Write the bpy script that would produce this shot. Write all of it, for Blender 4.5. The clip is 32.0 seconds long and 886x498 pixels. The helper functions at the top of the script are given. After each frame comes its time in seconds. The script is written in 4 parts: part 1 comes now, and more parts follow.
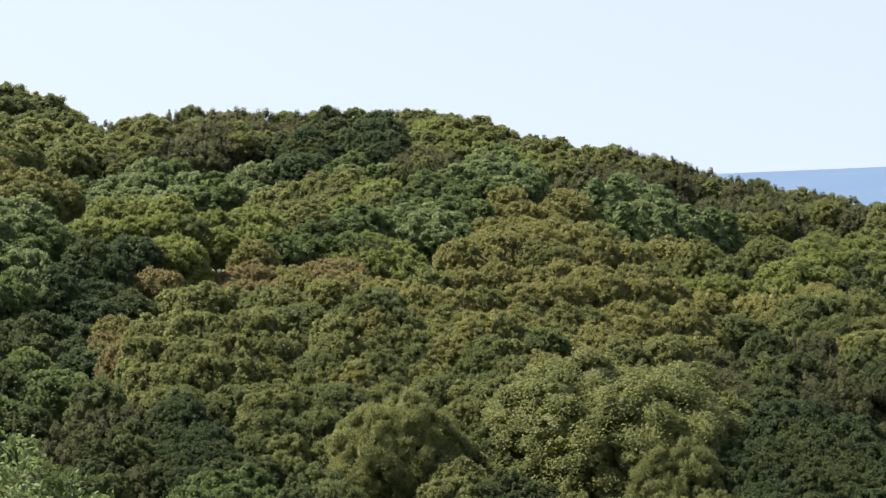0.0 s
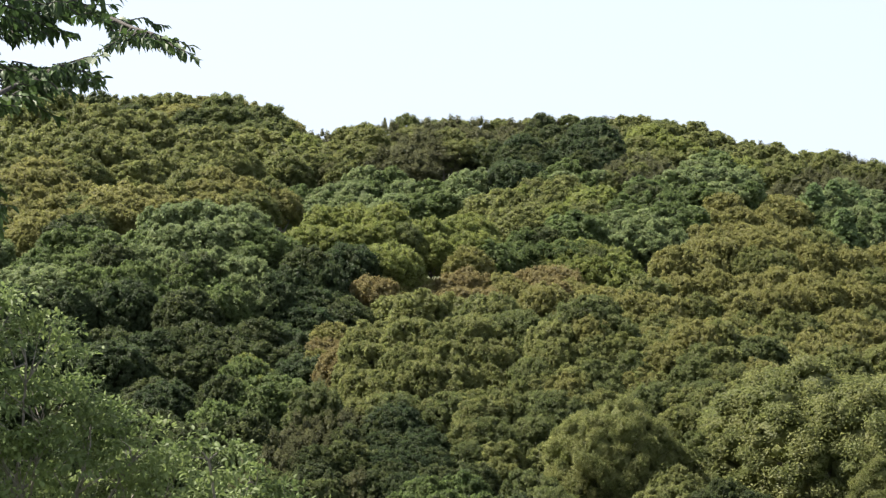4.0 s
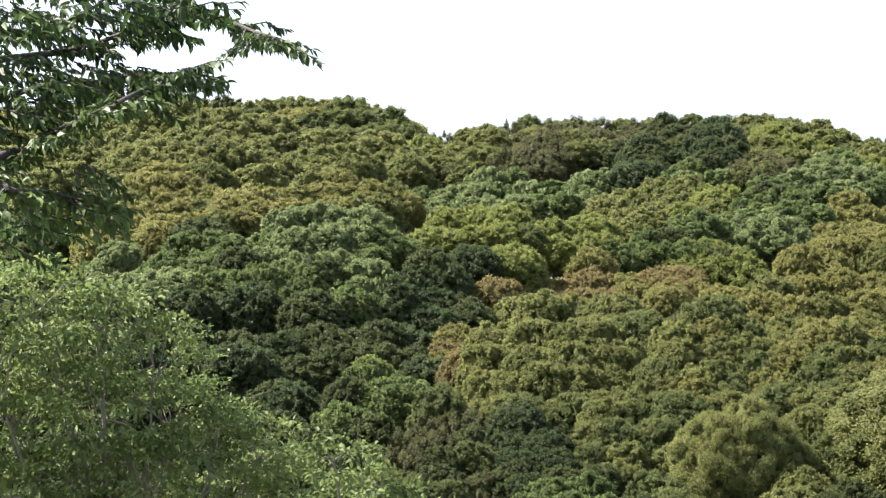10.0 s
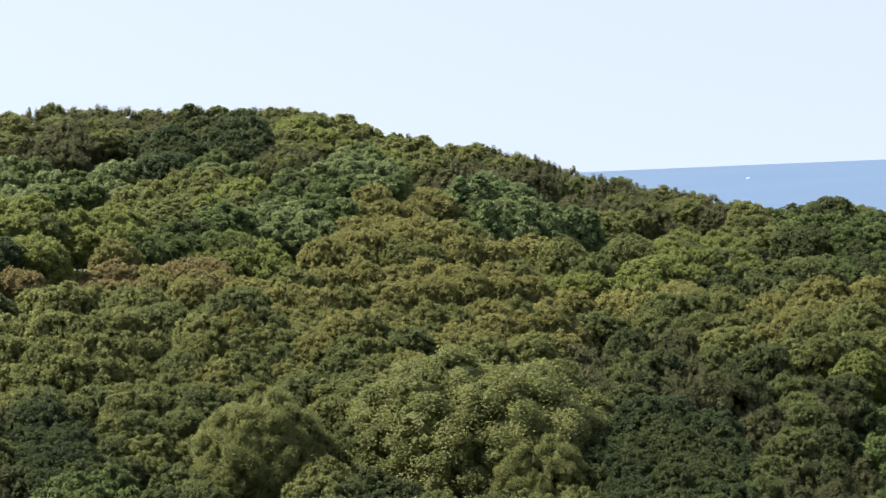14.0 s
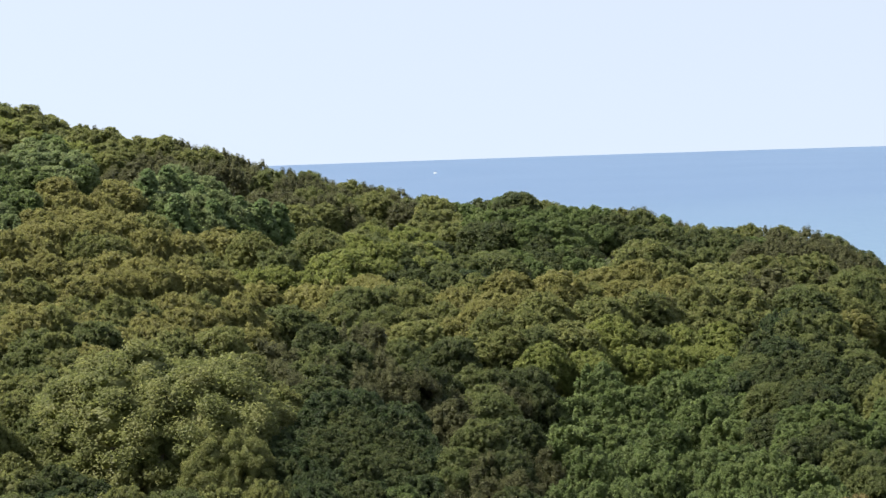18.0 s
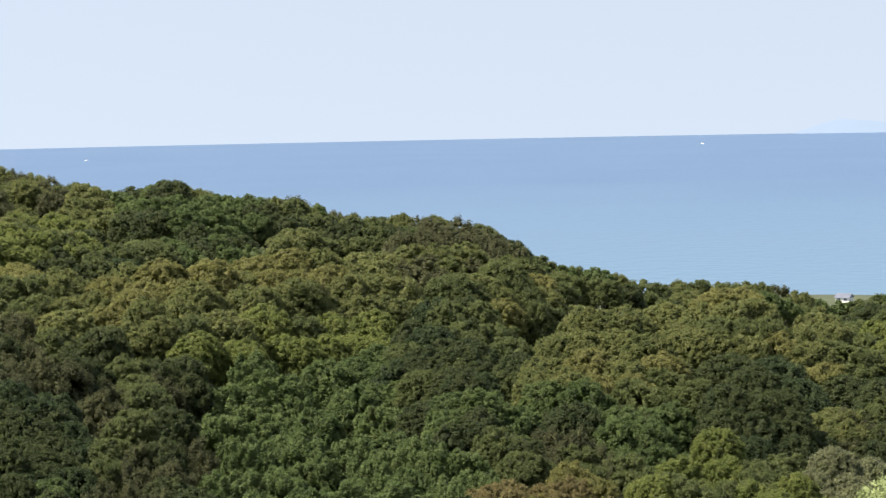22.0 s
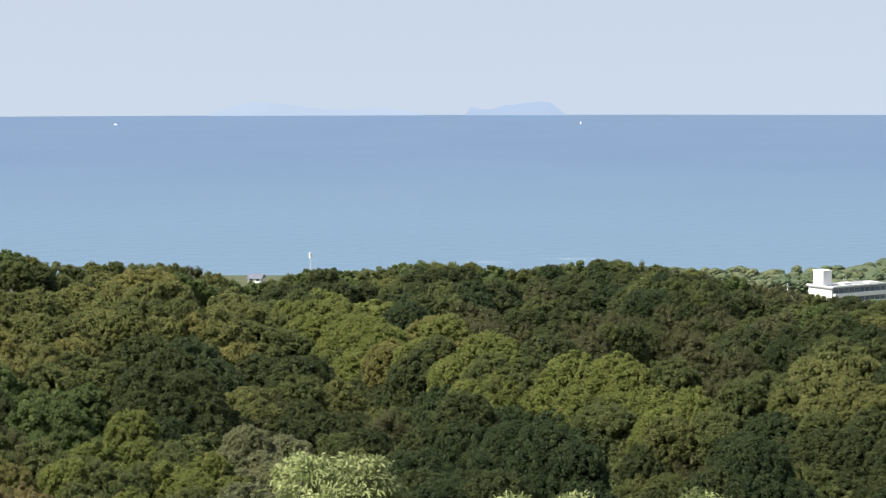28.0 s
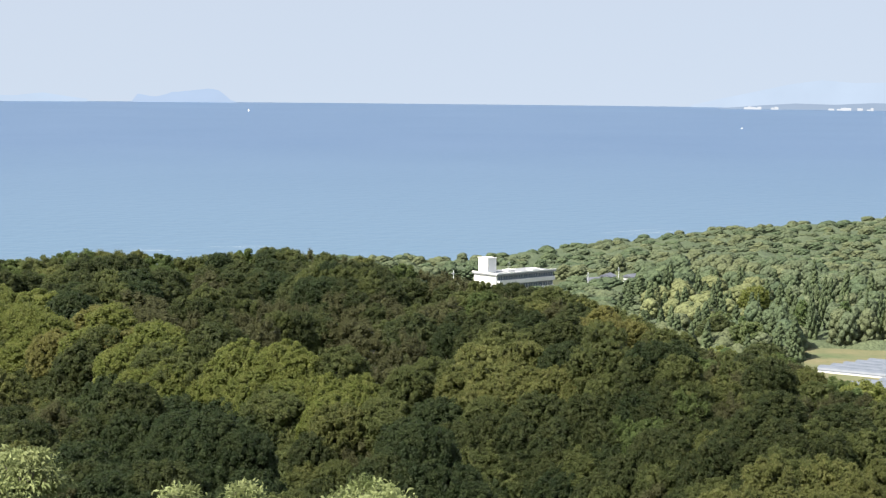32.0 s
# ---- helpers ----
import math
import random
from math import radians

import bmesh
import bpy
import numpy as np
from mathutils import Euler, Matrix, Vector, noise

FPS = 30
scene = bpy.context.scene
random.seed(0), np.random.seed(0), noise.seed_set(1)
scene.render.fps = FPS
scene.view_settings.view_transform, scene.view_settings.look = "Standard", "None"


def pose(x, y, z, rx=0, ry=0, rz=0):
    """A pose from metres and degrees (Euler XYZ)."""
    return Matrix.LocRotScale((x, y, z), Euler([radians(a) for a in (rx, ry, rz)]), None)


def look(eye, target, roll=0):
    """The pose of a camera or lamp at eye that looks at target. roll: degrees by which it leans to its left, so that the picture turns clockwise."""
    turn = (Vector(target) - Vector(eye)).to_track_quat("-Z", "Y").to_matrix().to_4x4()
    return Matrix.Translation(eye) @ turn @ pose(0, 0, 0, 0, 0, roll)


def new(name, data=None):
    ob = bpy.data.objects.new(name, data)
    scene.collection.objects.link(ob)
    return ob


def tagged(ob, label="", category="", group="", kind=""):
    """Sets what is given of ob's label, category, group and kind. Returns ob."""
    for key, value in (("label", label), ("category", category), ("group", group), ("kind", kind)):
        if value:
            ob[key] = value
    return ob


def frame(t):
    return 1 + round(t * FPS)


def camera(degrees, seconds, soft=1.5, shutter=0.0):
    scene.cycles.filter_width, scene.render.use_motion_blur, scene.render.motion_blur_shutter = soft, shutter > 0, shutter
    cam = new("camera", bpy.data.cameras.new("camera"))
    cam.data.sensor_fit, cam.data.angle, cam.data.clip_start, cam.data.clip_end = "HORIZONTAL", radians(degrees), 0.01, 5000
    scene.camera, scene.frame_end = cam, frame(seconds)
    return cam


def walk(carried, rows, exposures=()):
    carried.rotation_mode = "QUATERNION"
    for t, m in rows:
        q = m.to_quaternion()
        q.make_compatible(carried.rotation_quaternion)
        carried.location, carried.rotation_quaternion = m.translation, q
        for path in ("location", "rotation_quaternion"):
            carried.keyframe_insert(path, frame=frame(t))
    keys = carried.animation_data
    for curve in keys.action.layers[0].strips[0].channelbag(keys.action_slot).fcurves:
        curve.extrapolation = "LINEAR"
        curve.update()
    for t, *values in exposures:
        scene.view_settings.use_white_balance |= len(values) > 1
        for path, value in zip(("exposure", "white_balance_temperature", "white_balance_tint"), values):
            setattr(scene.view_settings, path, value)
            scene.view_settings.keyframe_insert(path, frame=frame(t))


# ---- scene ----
EYE = Vector((0.0, 0.0, 95.0))          # the lookout, 95 m above the sea
cam = camera(24.24, 32.0, soft=1.25, shutter=0.25)


def aim(yaw, pitch, lean):
    """The camera's pose at the lookout: yaw to the right of +Y, pitch up, lean to its left (degrees)."""
    return (Matrix.Translation(EYE) @ Matrix.Rotation(radians(-yaw), 4, "Z")
            @ Matrix.Rotation(radians(90 + pitch), 4, "X") @ Matrix.Rotation(radians(lean), 4, "Z"))


PAN = [
    (0, 0.25, -2.86, -2.60), (0.5, -0.62, -2.78, -2.67), (1, -1.71, -2.69, -2.70), (1.5, -2.61, -2.62, -2.76), (2, -3.33, -2.57, -2.82),
    (2.5, -3.88, -2.52, -2.88), (4.5, -6.45, -2.31, -2.98), (5, -7.36, -2.23, -2.96), (5.5, -8.43, -2.14, -3.04), (6, -9.16, -2.08, -3.06),
    (6.5, -9.59, -2.03, -3.04), (7, -9.73, -2.02, -3.05), (7.5, -9.67, -2.05, -3.09), (8, -9.57, -2.06, -3.12), (8.5, -9.46, -2.09, -3.60),
    (9, -9.34, -2.11, -3.57), (9.5, -9.22, -2.14, -3.57), (10, -9.09, -2.15, -3.54), (10.5, -8.95, -2.15, -3.54), (11, -8.74, -2.16, -3.44),
    (11.5, -8.25, -2.17, -3.46), (12, -5.45, -2.39, -3.19), (12.1, -4.25, -2.50, -3.11), (12.2, -3.09, -2.60, -3.03), (12.5, -1.20, -2.74, -2.95),
    (13, 0.00, -2.80, -2.96), (13.5, 2.32, -2.95, -2.67), (14, 4.02, -3.07, -2.57), (14.5, 5.26, -3.14, -2.47), (16.5, 9.04, -3.37, -2.18),
    (17, 10.19, -3.43, -2.09), (17.5, 11.39, -3.50, -2.05), (18, 12.65, -3.58, -1.92), (18.5, 13.74, -3.66, -1.84), (19, 14.96, -3.74, -1.72),
    (19.5, 16.11, -3.83, -1.66), (20, 17.02, -3.89, -1.60), (20.5, 18.19, -3.95, -1.51), (21, 19.54, -4.02, -1.36), (21.5, 20.91, -4.08, -1.22),
    (22, 22.25, -4.14, -1.14), (22.5, 23.55, -4.19, -1.00), (23, 24.83, -4.25, -0.83), (23.5, 25.96, -4.30, -0.84), (24, 27.30, -4.36, -0.73),
    (24.5, 28.88, -4.44, -0.72), (25, 30.64, -4.53, -0.57), (25.5, 32.13, -4.60, -0.46), (27.5, 37.24, -4.77, -0.19), (28, 38.47, -4.83, -0.11),
    (28.5, 39.86, -4.91, -0.01), (29, 41.14, -4.96, 0.13), (29.5, 42.57, -5.02, 0.19), (30, 43.83, -5.06, 0.34), (30.5, 44.85, -5.08, 0.42),
    (31, 45.84, -5.10, 0.53), (31.5, 46.81, -5.12, 0.61), (32, 47.70, -5.13, 0.57),
]
walk(cam, [(t, aim(a, b, c)) for t, a, b, c in PAN],
     exposures=[(0, 1.42), (2.5, 1.5), (4.5, 1.62), (5, 1.68), (5.5, 1.84), (6, 1.97), (11.5, 1.97), (12.5, 1.47), (19, 1.36), (24, 1.18), (28, 1.07), (32, 1.14)])

# ---- light ----
SUN_AZ, SUN_EL = -77.0, 50.0
world = bpy.data.worlds.new("sky")
scene.world = world
world.use_nodes = True
wn, wl = world.node_tree.nodes, world.node_tree.links
sky = wn.new("ShaderNodeTexSky")
sky.sky_type, sky.sun_disc = "NISHITA", False
sky.sun_elevation, sky.sun_rotation = radians(SUN_EL), radians(SUN_AZ)
sky.altitude, sky.air_density, sky.dust_density, sky.ozone_density = 90, 1.0, 2.6, 1.0
w_co, w_map, w_len = wn.new("ShaderNodeTexCoord"), wn.new("ShaderNodeMapping"), wn.new("ShaderNodeVectorMath")
w_map.inputs["Location"].default_value = (0, 0, 0.25)
w_len.operation = "NORMALIZE"
wl.new(w_co.outputs["Generated"], w_map.inputs["Vector"])
wl.new(w_map.outputs["Vector"], w_len.inputs[0])
wl.new(w_len.outputs["Vector"], sky.inputs["Vector"])
# a bright summer haze lies over the clear sky
haze = wn.new("ShaderNodeMix")
haze.data_type = "RGBA"
haze.inputs["Factor"].default_value = 0.65
haze.inputs["B"].default_value = (3.9, 4.15, 4.52, 1)
wl.new(sky.outputs["Color"], haze.inputs["A"])
wl.new(haze.outputs["Result"], wn["Background"].inputs["Color"])
wn["Background"].inputs["Strength"].default_value = 0.09
sun = new("sun", bpy.data.lights.new("sun", "SUN"))
sun.data.energy, sun.data.angle, sun.data.color = 5.0, radians(0.6), (1.0, 0.93, 0.8)
sun_from = Vector((math.sin(radians(SUN_AZ)) * math.cos(radians(SUN_EL)),
                   math.cos(radians(SUN_AZ)) * math.cos(radians(SUN_EL)), math.sin(radians(SUN_EL))))
sun.matrix_world = look(EYE + sun_from * 200, EYE)


# ---- materials ----
def material(name):
    m = bpy.data.materials.new(name)
    m.use_nodes = True
    return m, m.node_tree.nodes, m.node_tree.links, m.node_tree.nodes["Principled BSDF"]


def mixed(nodes, links, a, b, fac, mode="MIX"):
    n = nodes.new("ShaderNodeMix")
    n.data_type, n.blend_type = "RGBA", mode
    for sock, v in ((n.inputs["A"], a), (n.inputs["B"], b), (n.inputs["Factor"], fac)):
        if isinstance(v, bpy.types.NodeSocket):
            links.new(v, sock)
        else:
            sock.default_value = (*v, 1) if isinstance(v, tuple) else v
    return n.outputs["Result"]


def noise_of(nodes, links, scale, detail=3.0, lo=0.3, hi=0.7, coord="Object"):
    co, n, r = nodes.new("ShaderNodeTexCoord"), nodes.new("ShaderNodeTexNoise"), nodes.new("ShaderNodeMapRange")
    n.inputs["Scale"].default_value, n.inputs["Detail"].default_value = scale, detail
    r.inputs["From Min"].default_value, r.inputs["From Max"].default_value = lo, hi
    links.new(co.outputs[coord], n.inputs["Vector"])
    links.new(n.outputs["Fac"], r.inputs["Value"])
    return r.outputs["Result"]


def bumped(nodes, links, shader, height, strength, distance):
    b = nodes.new("ShaderNodeBump")
    b.inputs["Strength"].default_value, b.inputs["Distance"].default_value = strength, distance
    links.new(height, b.inputs["Height"])
    links.new(b.outputs["Normal"], shader.inputs["Normal"])


def leaf_material(name, dark, light, tip, translucent=0.58, rough=0.47, cells=11.0, patch=0.9):
    """Leaves: a tone for each tree, patches a metre across, a shade for each leaf, and some light let through."""
    m, n, l, p = material(name)
    info, geo = n.new("ShaderNodeObjectInfo"), n.new("ShaderNodeNewGeometry")
    tone = mixed(n, l, dark, light, info.outputs["Random"])
    patched = mixed(n, l, tone, tip, noise_of(n, l, patch, 3, 0.42, 0.75))
    spread = n.new("ShaderNodeMapRange")
    spread.inputs["To Min"].default_value, spread.inputs["To Max"].default_value = 0.66, 1.34
    # leaf by leaf: small cells give every leaf its own tone and tilt
    co, cell, blend = n.new("ShaderNodeTexCoord"), n.new("ShaderNodeTexVoronoi"), n.new("ShaderNodeMath")
    cell.inputs["Scale"].default_value = cells
    l.new(co.outputs["Object"], cell.inputs["Vector"])
    hue = n.new("ShaderNodeSeparateColor")
    l.new(cell.outputs["Color"], hue.inputs["Color"])
    blend.operation = "MULTIPLY_ADD"
    l.new(hue.outputs["Red"], blend.inputs[0])
    blend.inputs[1].default_value = 0.6
    half = n.new("ShaderNodeMath")
    half.operation = "MULTIPLY"
    half.inputs[1].default_value = 0.4
    l.new(geo.outputs["Random Per Island"], half.inputs[0])
    l.new(half.outputs["Value"], blend.inputs[2])
    l.new(blend.outputs["Value"], spread.inputs["Value"])
    tilt = n.new("ShaderNodeBump")
    tilt.inputs["Strength"].default_value, tilt.inputs["Distance"].default_value = 0.7, 0.8 / cells
    tilt.invert = True
    l.new(cell.outputs["Distance"], tilt.inputs["Height"])
    l.new(tilt.outputs["Normal"], p.inputs["Normal"])
    each = n.new("ShaderNodeVectorMath")
    each.operation = "SCALE"
    l.new(patched, each.inputs[0])
    l.new(spread.outputs["Result"], each.inputs["Scale"])
    l.new(each.outputs["Vector"], p.inputs["Base Color"])
    p.inputs["Roughness"].default_value = rough
    p.inputs["Specular IOR Level"].default_value = 0.32
    tr, mx = n.new("ShaderNodeBsdfTranslucent"), n.new("ShaderNodeMixShader")
    l.new(each.outputs["Vector"], tr.inputs["Color"])
    mx.inputs["Fac"].default_value = translucent
    l.new(p.outputs["BSDF"], mx.inputs[1])
    l.new(tr.outputs["BSDF"], mx.inputs[2])
    l.new(mx.outputs["Shader"], n["Material Output"].inputs["Surface"])
    return m


def plain(name, a, b, rough=0.6, scale=2.0, metal=0.0, bump=0.0):
    """A surface of two close tones in noise, with a finer grain."""
    m, n, l, p = material(name)
    c = mixed(n, l, a, b, noise_of(n, l, scale))
    c = mixed(n, l, c, tuple(v * 0.7 for v in a), noise_of(n, l, scale * 9, 4, 0.55, 0.9))
    l.new(c, p.inputs["Base Color"])
    p.inputs["Roughness"].default_value, p.inputs["Metallic"].default_value = rough, metal
    if bump:
        bumped(n, l, p, noise_of(n, l, scale * 6, 5), 0.6, bump)
    return m


LEAF = {
    "sage": leaf_material("sage_leaves", (0.142, 0.162, 0.054), (0.174, 0.195, 0.064), (0.238, 0.244, 0.09)),
    "mid": leaf_material("green_leaves", (0.052, 0.074, 0.028), (0.073, 0.095, 0.034), (0.108, 0.124, 0.046)),
    "olive": leaf_material("olive_leaves", (0.122, 0.146, 0.048), (0.157, 0.176, 0.057), (0.222, 0.229, 0.081)),
    "moss": leaf_material("mossy_green_leaves", (0.092, 0.118, 0.041), (0.118, 0.143, 0.048), (0.172, 0.192, 0.069)),
    "gold": leaf_material("golden_olive_leaves", (0.18, 0.186, 0.06), (0.21, 0.21, 0.068), (0.27, 0.256, 0.092)),
    "rust": leaf_material("rusty_leaves", (0.196, 0.162, 0.068), (0.22, 0.182, 0.075), (0.25, 0.222, 0.092)),
    "brown": leaf_material("brownish_leaves", (0.092, 0.096, 0.044), (0.11, 0.113, 0.051), (0.14, 0.15, 0.067)),
    "fresh": leaf_material("fresh_green_leaves", (0.084, 0.124, 0.041), (0.11, 0.152, 0.049), (0.17, 0.215, 0.077)),
    "lime": leaf_material("yellow_green_leaves", (0.155, 0.19, 0.05), (0.18, 0.212, 0.056), (0.238, 0.258, 0.078)),
    # dark bushes, used as well to paint shade in the hollow and gully
    "dark": leaf_material("dark_green_leaves", (0.041, 0.066, 0.027), (0.055, 0.08, 0.032), (0.084, 0.11, 0.042)),
    "blue": leaf_material("bluish_green_leaves", (0.134, 0.18, 0.074), (0.168, 0.214, 0.088), (0.25, 0.295, 0.13)),
    "fern": leaf_material("feathery_green_leaves", (0.112, 0.158, 0.054), (0.132, 0.18, 0.06), (0.185, 0.228, 0.087)),
    "cone": leaf_material("conical_tree_leaves", (0.126, 0.186, 0.0744), (0.144, 0.204, 0.0816), (0.198, 0.258, 0.108)),
    "pale": leaf_material("pale_leaves", (0.165, 0.187, 0.088), (0.209, 0.22, 0.11), (0.286, 0.297, 0.176)),
}
BARK = plain("grey_bark", (0.14, 0.12, 0.1), (0.22, 0.2, 0.17), 0.85, 3.0, bump=0.02)
CHERRY_BARK = plain("dark_cherry_bark", (0.026, 0.021, 0.02), (0.045, 0.037, 0.034), 0.85, 6.0, bump=0.01)
CHERRY_LEAF = leaf_material("cherry_leaves", (0.034, 0.062, 0.021), (0.044, 0.076, 0.025), (0.078, 0.118, 0.034), 0.4, 0.5, 2.0)
ZELKOVA_LEAF = leaf_material("zelkova_leaves", (0.106, 0.148, 0.049), (0.124, 0.167, 0.055), (0.185, 0.228, 0.08), 0.45, 0.6, 2.0)
SHOOT_LEAF = leaf_material("pale_shoot_leaves", (0.19, 0.228, 0.092), (0.21, 0.248, 0.1), (0.3, 0.335, 0.15), 0.4, 0.6, 2.0)
# far woods: distance haze put into the leaf colour, bluer and greyer
HAZED_WOODS_LEAF = leaf_material("hazed_woods_leaves", (0.088, 0.118, 0.066), (0.097, 0.127, 0.07), (0.132, 0.158, 0.085), 0.25, 0.7, 1.6, 0.035)
CEDAR_LEAF = leaf_material("cedar_needles", (0.052, 0.076, 0.036), (0.062, 0.088, 0.041), (0.09, 0.12, 0.052), 0.15, 0.7, 2.0, 0.06)
SOIL = plain("woodland_floor", (0.035, 0.045, 0.018), (0.06, 0.07, 0.028), 0.95, 0.15, bump=0.15)
WHITE_WALL = plain("white_render", (0.78, 0.78, 0.76), (0.82, 0.82, 0.8), 0.7, 0.3)
# white walls greyed down; on the long facade this is painted shade
GREY_WALL = plain("greyed_white_wall", (0.4, 0.42, 0.44), (0.5, 0.51, 0.52), 0.75, 0.4)
ROOF_GREY = plain("grey_roof", (0.2, 0.21, 0.23), (0.28, 0.29, 0.31), 0.6, 0.5)
ROOF_DARK = plain("dark_roof_tiles", (0.09, 0.1, 0.13), (0.14, 0.15, 0.19), 0.5, 0.8)
STEEL = plain("galvanised_steel", (0.55, 0.57, 0.6), (0.68, 0.7, 0.72), 0.45, 2.0, 0.3)
FOAM = plain("sea_foam", (0.5, 0.54, 0.58), (0.62, 0.65, 0.68), 0.7, 0.5)
GLASS_DARK = plain("window_glass", (0.09, 0.12, 0.16), (0.13, 0.16, 0.2), 0.12, 0.6)
GRASS = plain("dry_grass", (0.07, 0.1, 0.04), (0.16, 0.14, 0.075), 0.9, 0.06, bump=0.1)
# tones of the far woods, paler than near leaves for the painted haze
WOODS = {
    "plain": HAZED_WOODS_LEAF,
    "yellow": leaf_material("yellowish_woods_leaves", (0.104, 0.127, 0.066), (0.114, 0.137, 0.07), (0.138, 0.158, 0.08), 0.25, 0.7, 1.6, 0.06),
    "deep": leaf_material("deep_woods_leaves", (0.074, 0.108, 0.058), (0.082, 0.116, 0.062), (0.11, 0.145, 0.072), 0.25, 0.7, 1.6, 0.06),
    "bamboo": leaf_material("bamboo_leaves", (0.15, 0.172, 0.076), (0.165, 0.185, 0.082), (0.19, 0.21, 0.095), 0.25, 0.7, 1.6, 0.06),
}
VINYL = plain("grey_greenhouse_film", (0.1, 0.12, 0.155), (0.14, 0.16, 0.2), 0.6, 0.4)
GREY_FILM = plain("dull_grey_film", (0.16, 0.18, 0.2), (0.22, 0.24, 0.26), 0.6, 0.4)
WHITE_FILM = plain("white_film", (0.55, 0.55, 0.55), (0.65, 0.65, 0.64), 0.5, 0.5)

m, n, l, p = material("sea_water")
off = n.new("ShaderNodeVectorMath")
off.operation = "LENGTH"
l.new(n.new("ShaderNodeTexCoord").outputs["Object"], off.inputs[0])
shelf = n.new("ShaderNodeMapRange")
shelf.inputs["From Min"].default_value, shelf.inputs["From Max"].default_value = 950, 2400
l.new(off.outputs["Value"], shelf.inputs["Value"])
deep = mixed(n, l, (0.045, 0.095, 0.185), (0.058, 0.109, 0.202), noise_of(n, l, 0.004, 4))
deep = mixed(n, l, (0.076, 0.138, 0.212), deep, shelf.outputs["Result"])   # pale shallows off the beach
l.new(deep, p.inputs["Base Color"])
p.inputs["Roughness"].default_value = 0.35
p.inputs["Specular IOR Level"].default_value = 0.2
bumped(n, l, p, noise_of(n, l, 0.08, 5), 0.5, 0.6)
SEA = m


# land on the horizon: haze painted as a pale colour with its own glow
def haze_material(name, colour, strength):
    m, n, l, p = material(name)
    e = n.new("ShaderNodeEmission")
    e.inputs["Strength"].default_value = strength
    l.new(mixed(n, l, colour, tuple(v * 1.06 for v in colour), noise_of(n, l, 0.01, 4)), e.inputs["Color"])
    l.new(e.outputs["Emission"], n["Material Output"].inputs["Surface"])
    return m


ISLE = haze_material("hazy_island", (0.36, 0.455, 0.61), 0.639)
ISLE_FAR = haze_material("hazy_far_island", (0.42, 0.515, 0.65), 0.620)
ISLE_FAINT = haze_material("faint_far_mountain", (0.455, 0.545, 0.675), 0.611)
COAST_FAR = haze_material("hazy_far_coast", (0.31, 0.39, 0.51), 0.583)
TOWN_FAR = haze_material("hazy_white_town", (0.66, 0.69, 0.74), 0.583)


# ---- meshes ----
def mesh_of(name, verts, faces, mat, smooth=False):
    me = bpy.data.meshes.new(name)
    me.from_pydata([tuple(v) for v in verts], [], [tuple(f) for f in faces])
    me.materials.append(mat)
    if smooth:
        me.shade_smooth()
    return me


def fast_mesh(name, verts, faces, mat):
    """A mesh from arrays: verts n x 3, faces m x 3 or m x 4."""
    me = bpy.data.meshes.new(name)
    k = faces.shape[1]
    me.vertices.add(len(verts))
    me.vertices.foreach_set("co", np.asarray(verts, np.float32).ravel())
    me.loops.add(faces.size)
    me.loops.foreach_set("vertex_index", np.asarray(faces, np.int32).ravel())
    me.polygons.add(len(faces))
    me.polygons.foreach_set("loop_start", np.arange(0, faces.size, k, dtype=np.int32))
    me.update(calc_edges=True)
    me.materials.append(mat)
    return me


def part(name, bm, mat, parent, label=""):
    """Links a bmesh, or a finished mesh, as one object under a thing."""
    if isinstance(bm, bmesh.types.BMesh):
        me = bpy.data.meshes.new(name)
        bm.to_mesh(me)
        bm.free()
        me.materials.append(mat)
    else:
        me = bm
    ob = new(name, me)
    ob.parent = parent
    return tagged(ob, label)


def box(x0, y0, z0, x1, y1, z1, bevel=0.0, bm=None):
    bm = bm or bmesh.new()
    made = bmesh.ops.create_cube(bm, size=1, matrix=Matrix.Translation(((x0 + x1) / 2, (y0 + y1) / 2, (z0 + z1) / 2))
                                 @ Matrix.Diagonal((x1 - x0, y1 - y0, z1 - z0, 1)))
    if bevel:
        edges = {e for v in made["verts"] for e in v.link_edges}
        bmesh.ops.bevel(bm, geom=list(edges), offset=bevel, segments=2, affect="EDGES", profile=0.6)
    return bm


def tube(points, radii, sides=7):
    """Arrays of a tapered tube along points."""
    pts = [Vector(q) for q in points]
    verts, faces = [], []
    for i, q in enumerate(pts):
        d = (pts[min(i + 1, len(pts) - 1)] - pts[max(i - 1, 0)]).normalized()
        u = d.orthogonal().normalized()
        v = d.cross(u)
        for s in range(sides):
            a = 2 * math.pi * s / sides
            verts.append(q + float(radii[i]) * (u * math.cos(a) + v * math.sin(a)))
    for i in range(len(pts) - 1):
        for s in range(sides):
            a, b = i * sides + s, i * sides + (s + 1) % sides
            faces.append((a, b, b + sides, a + sides))
    return verts, faces


def joined(pieces):
    verts, faces = [], []
    for v, f in pieces:
        k = len(verts)
        verts += list(v)
        faces += [tuple(i + k for i in q) for q in f]
    return verts, faces


def bent(a, b, rng, wobble, steps=6, sag=0.0):
    """Points from a to b with a gentle wander."""
    a, b = Vector(a), Vector(b)
    out = []
    for i in range(steps + 1):
        s = i / steps
        w = math.sin(math.pi * s) * wobble
        out.append(a.lerp(b, s) + Vector((rng.normal(0, w), rng.normal(0, w), rng.normal(0, w) - sag * math.sin(math.pi * s))))
    return out


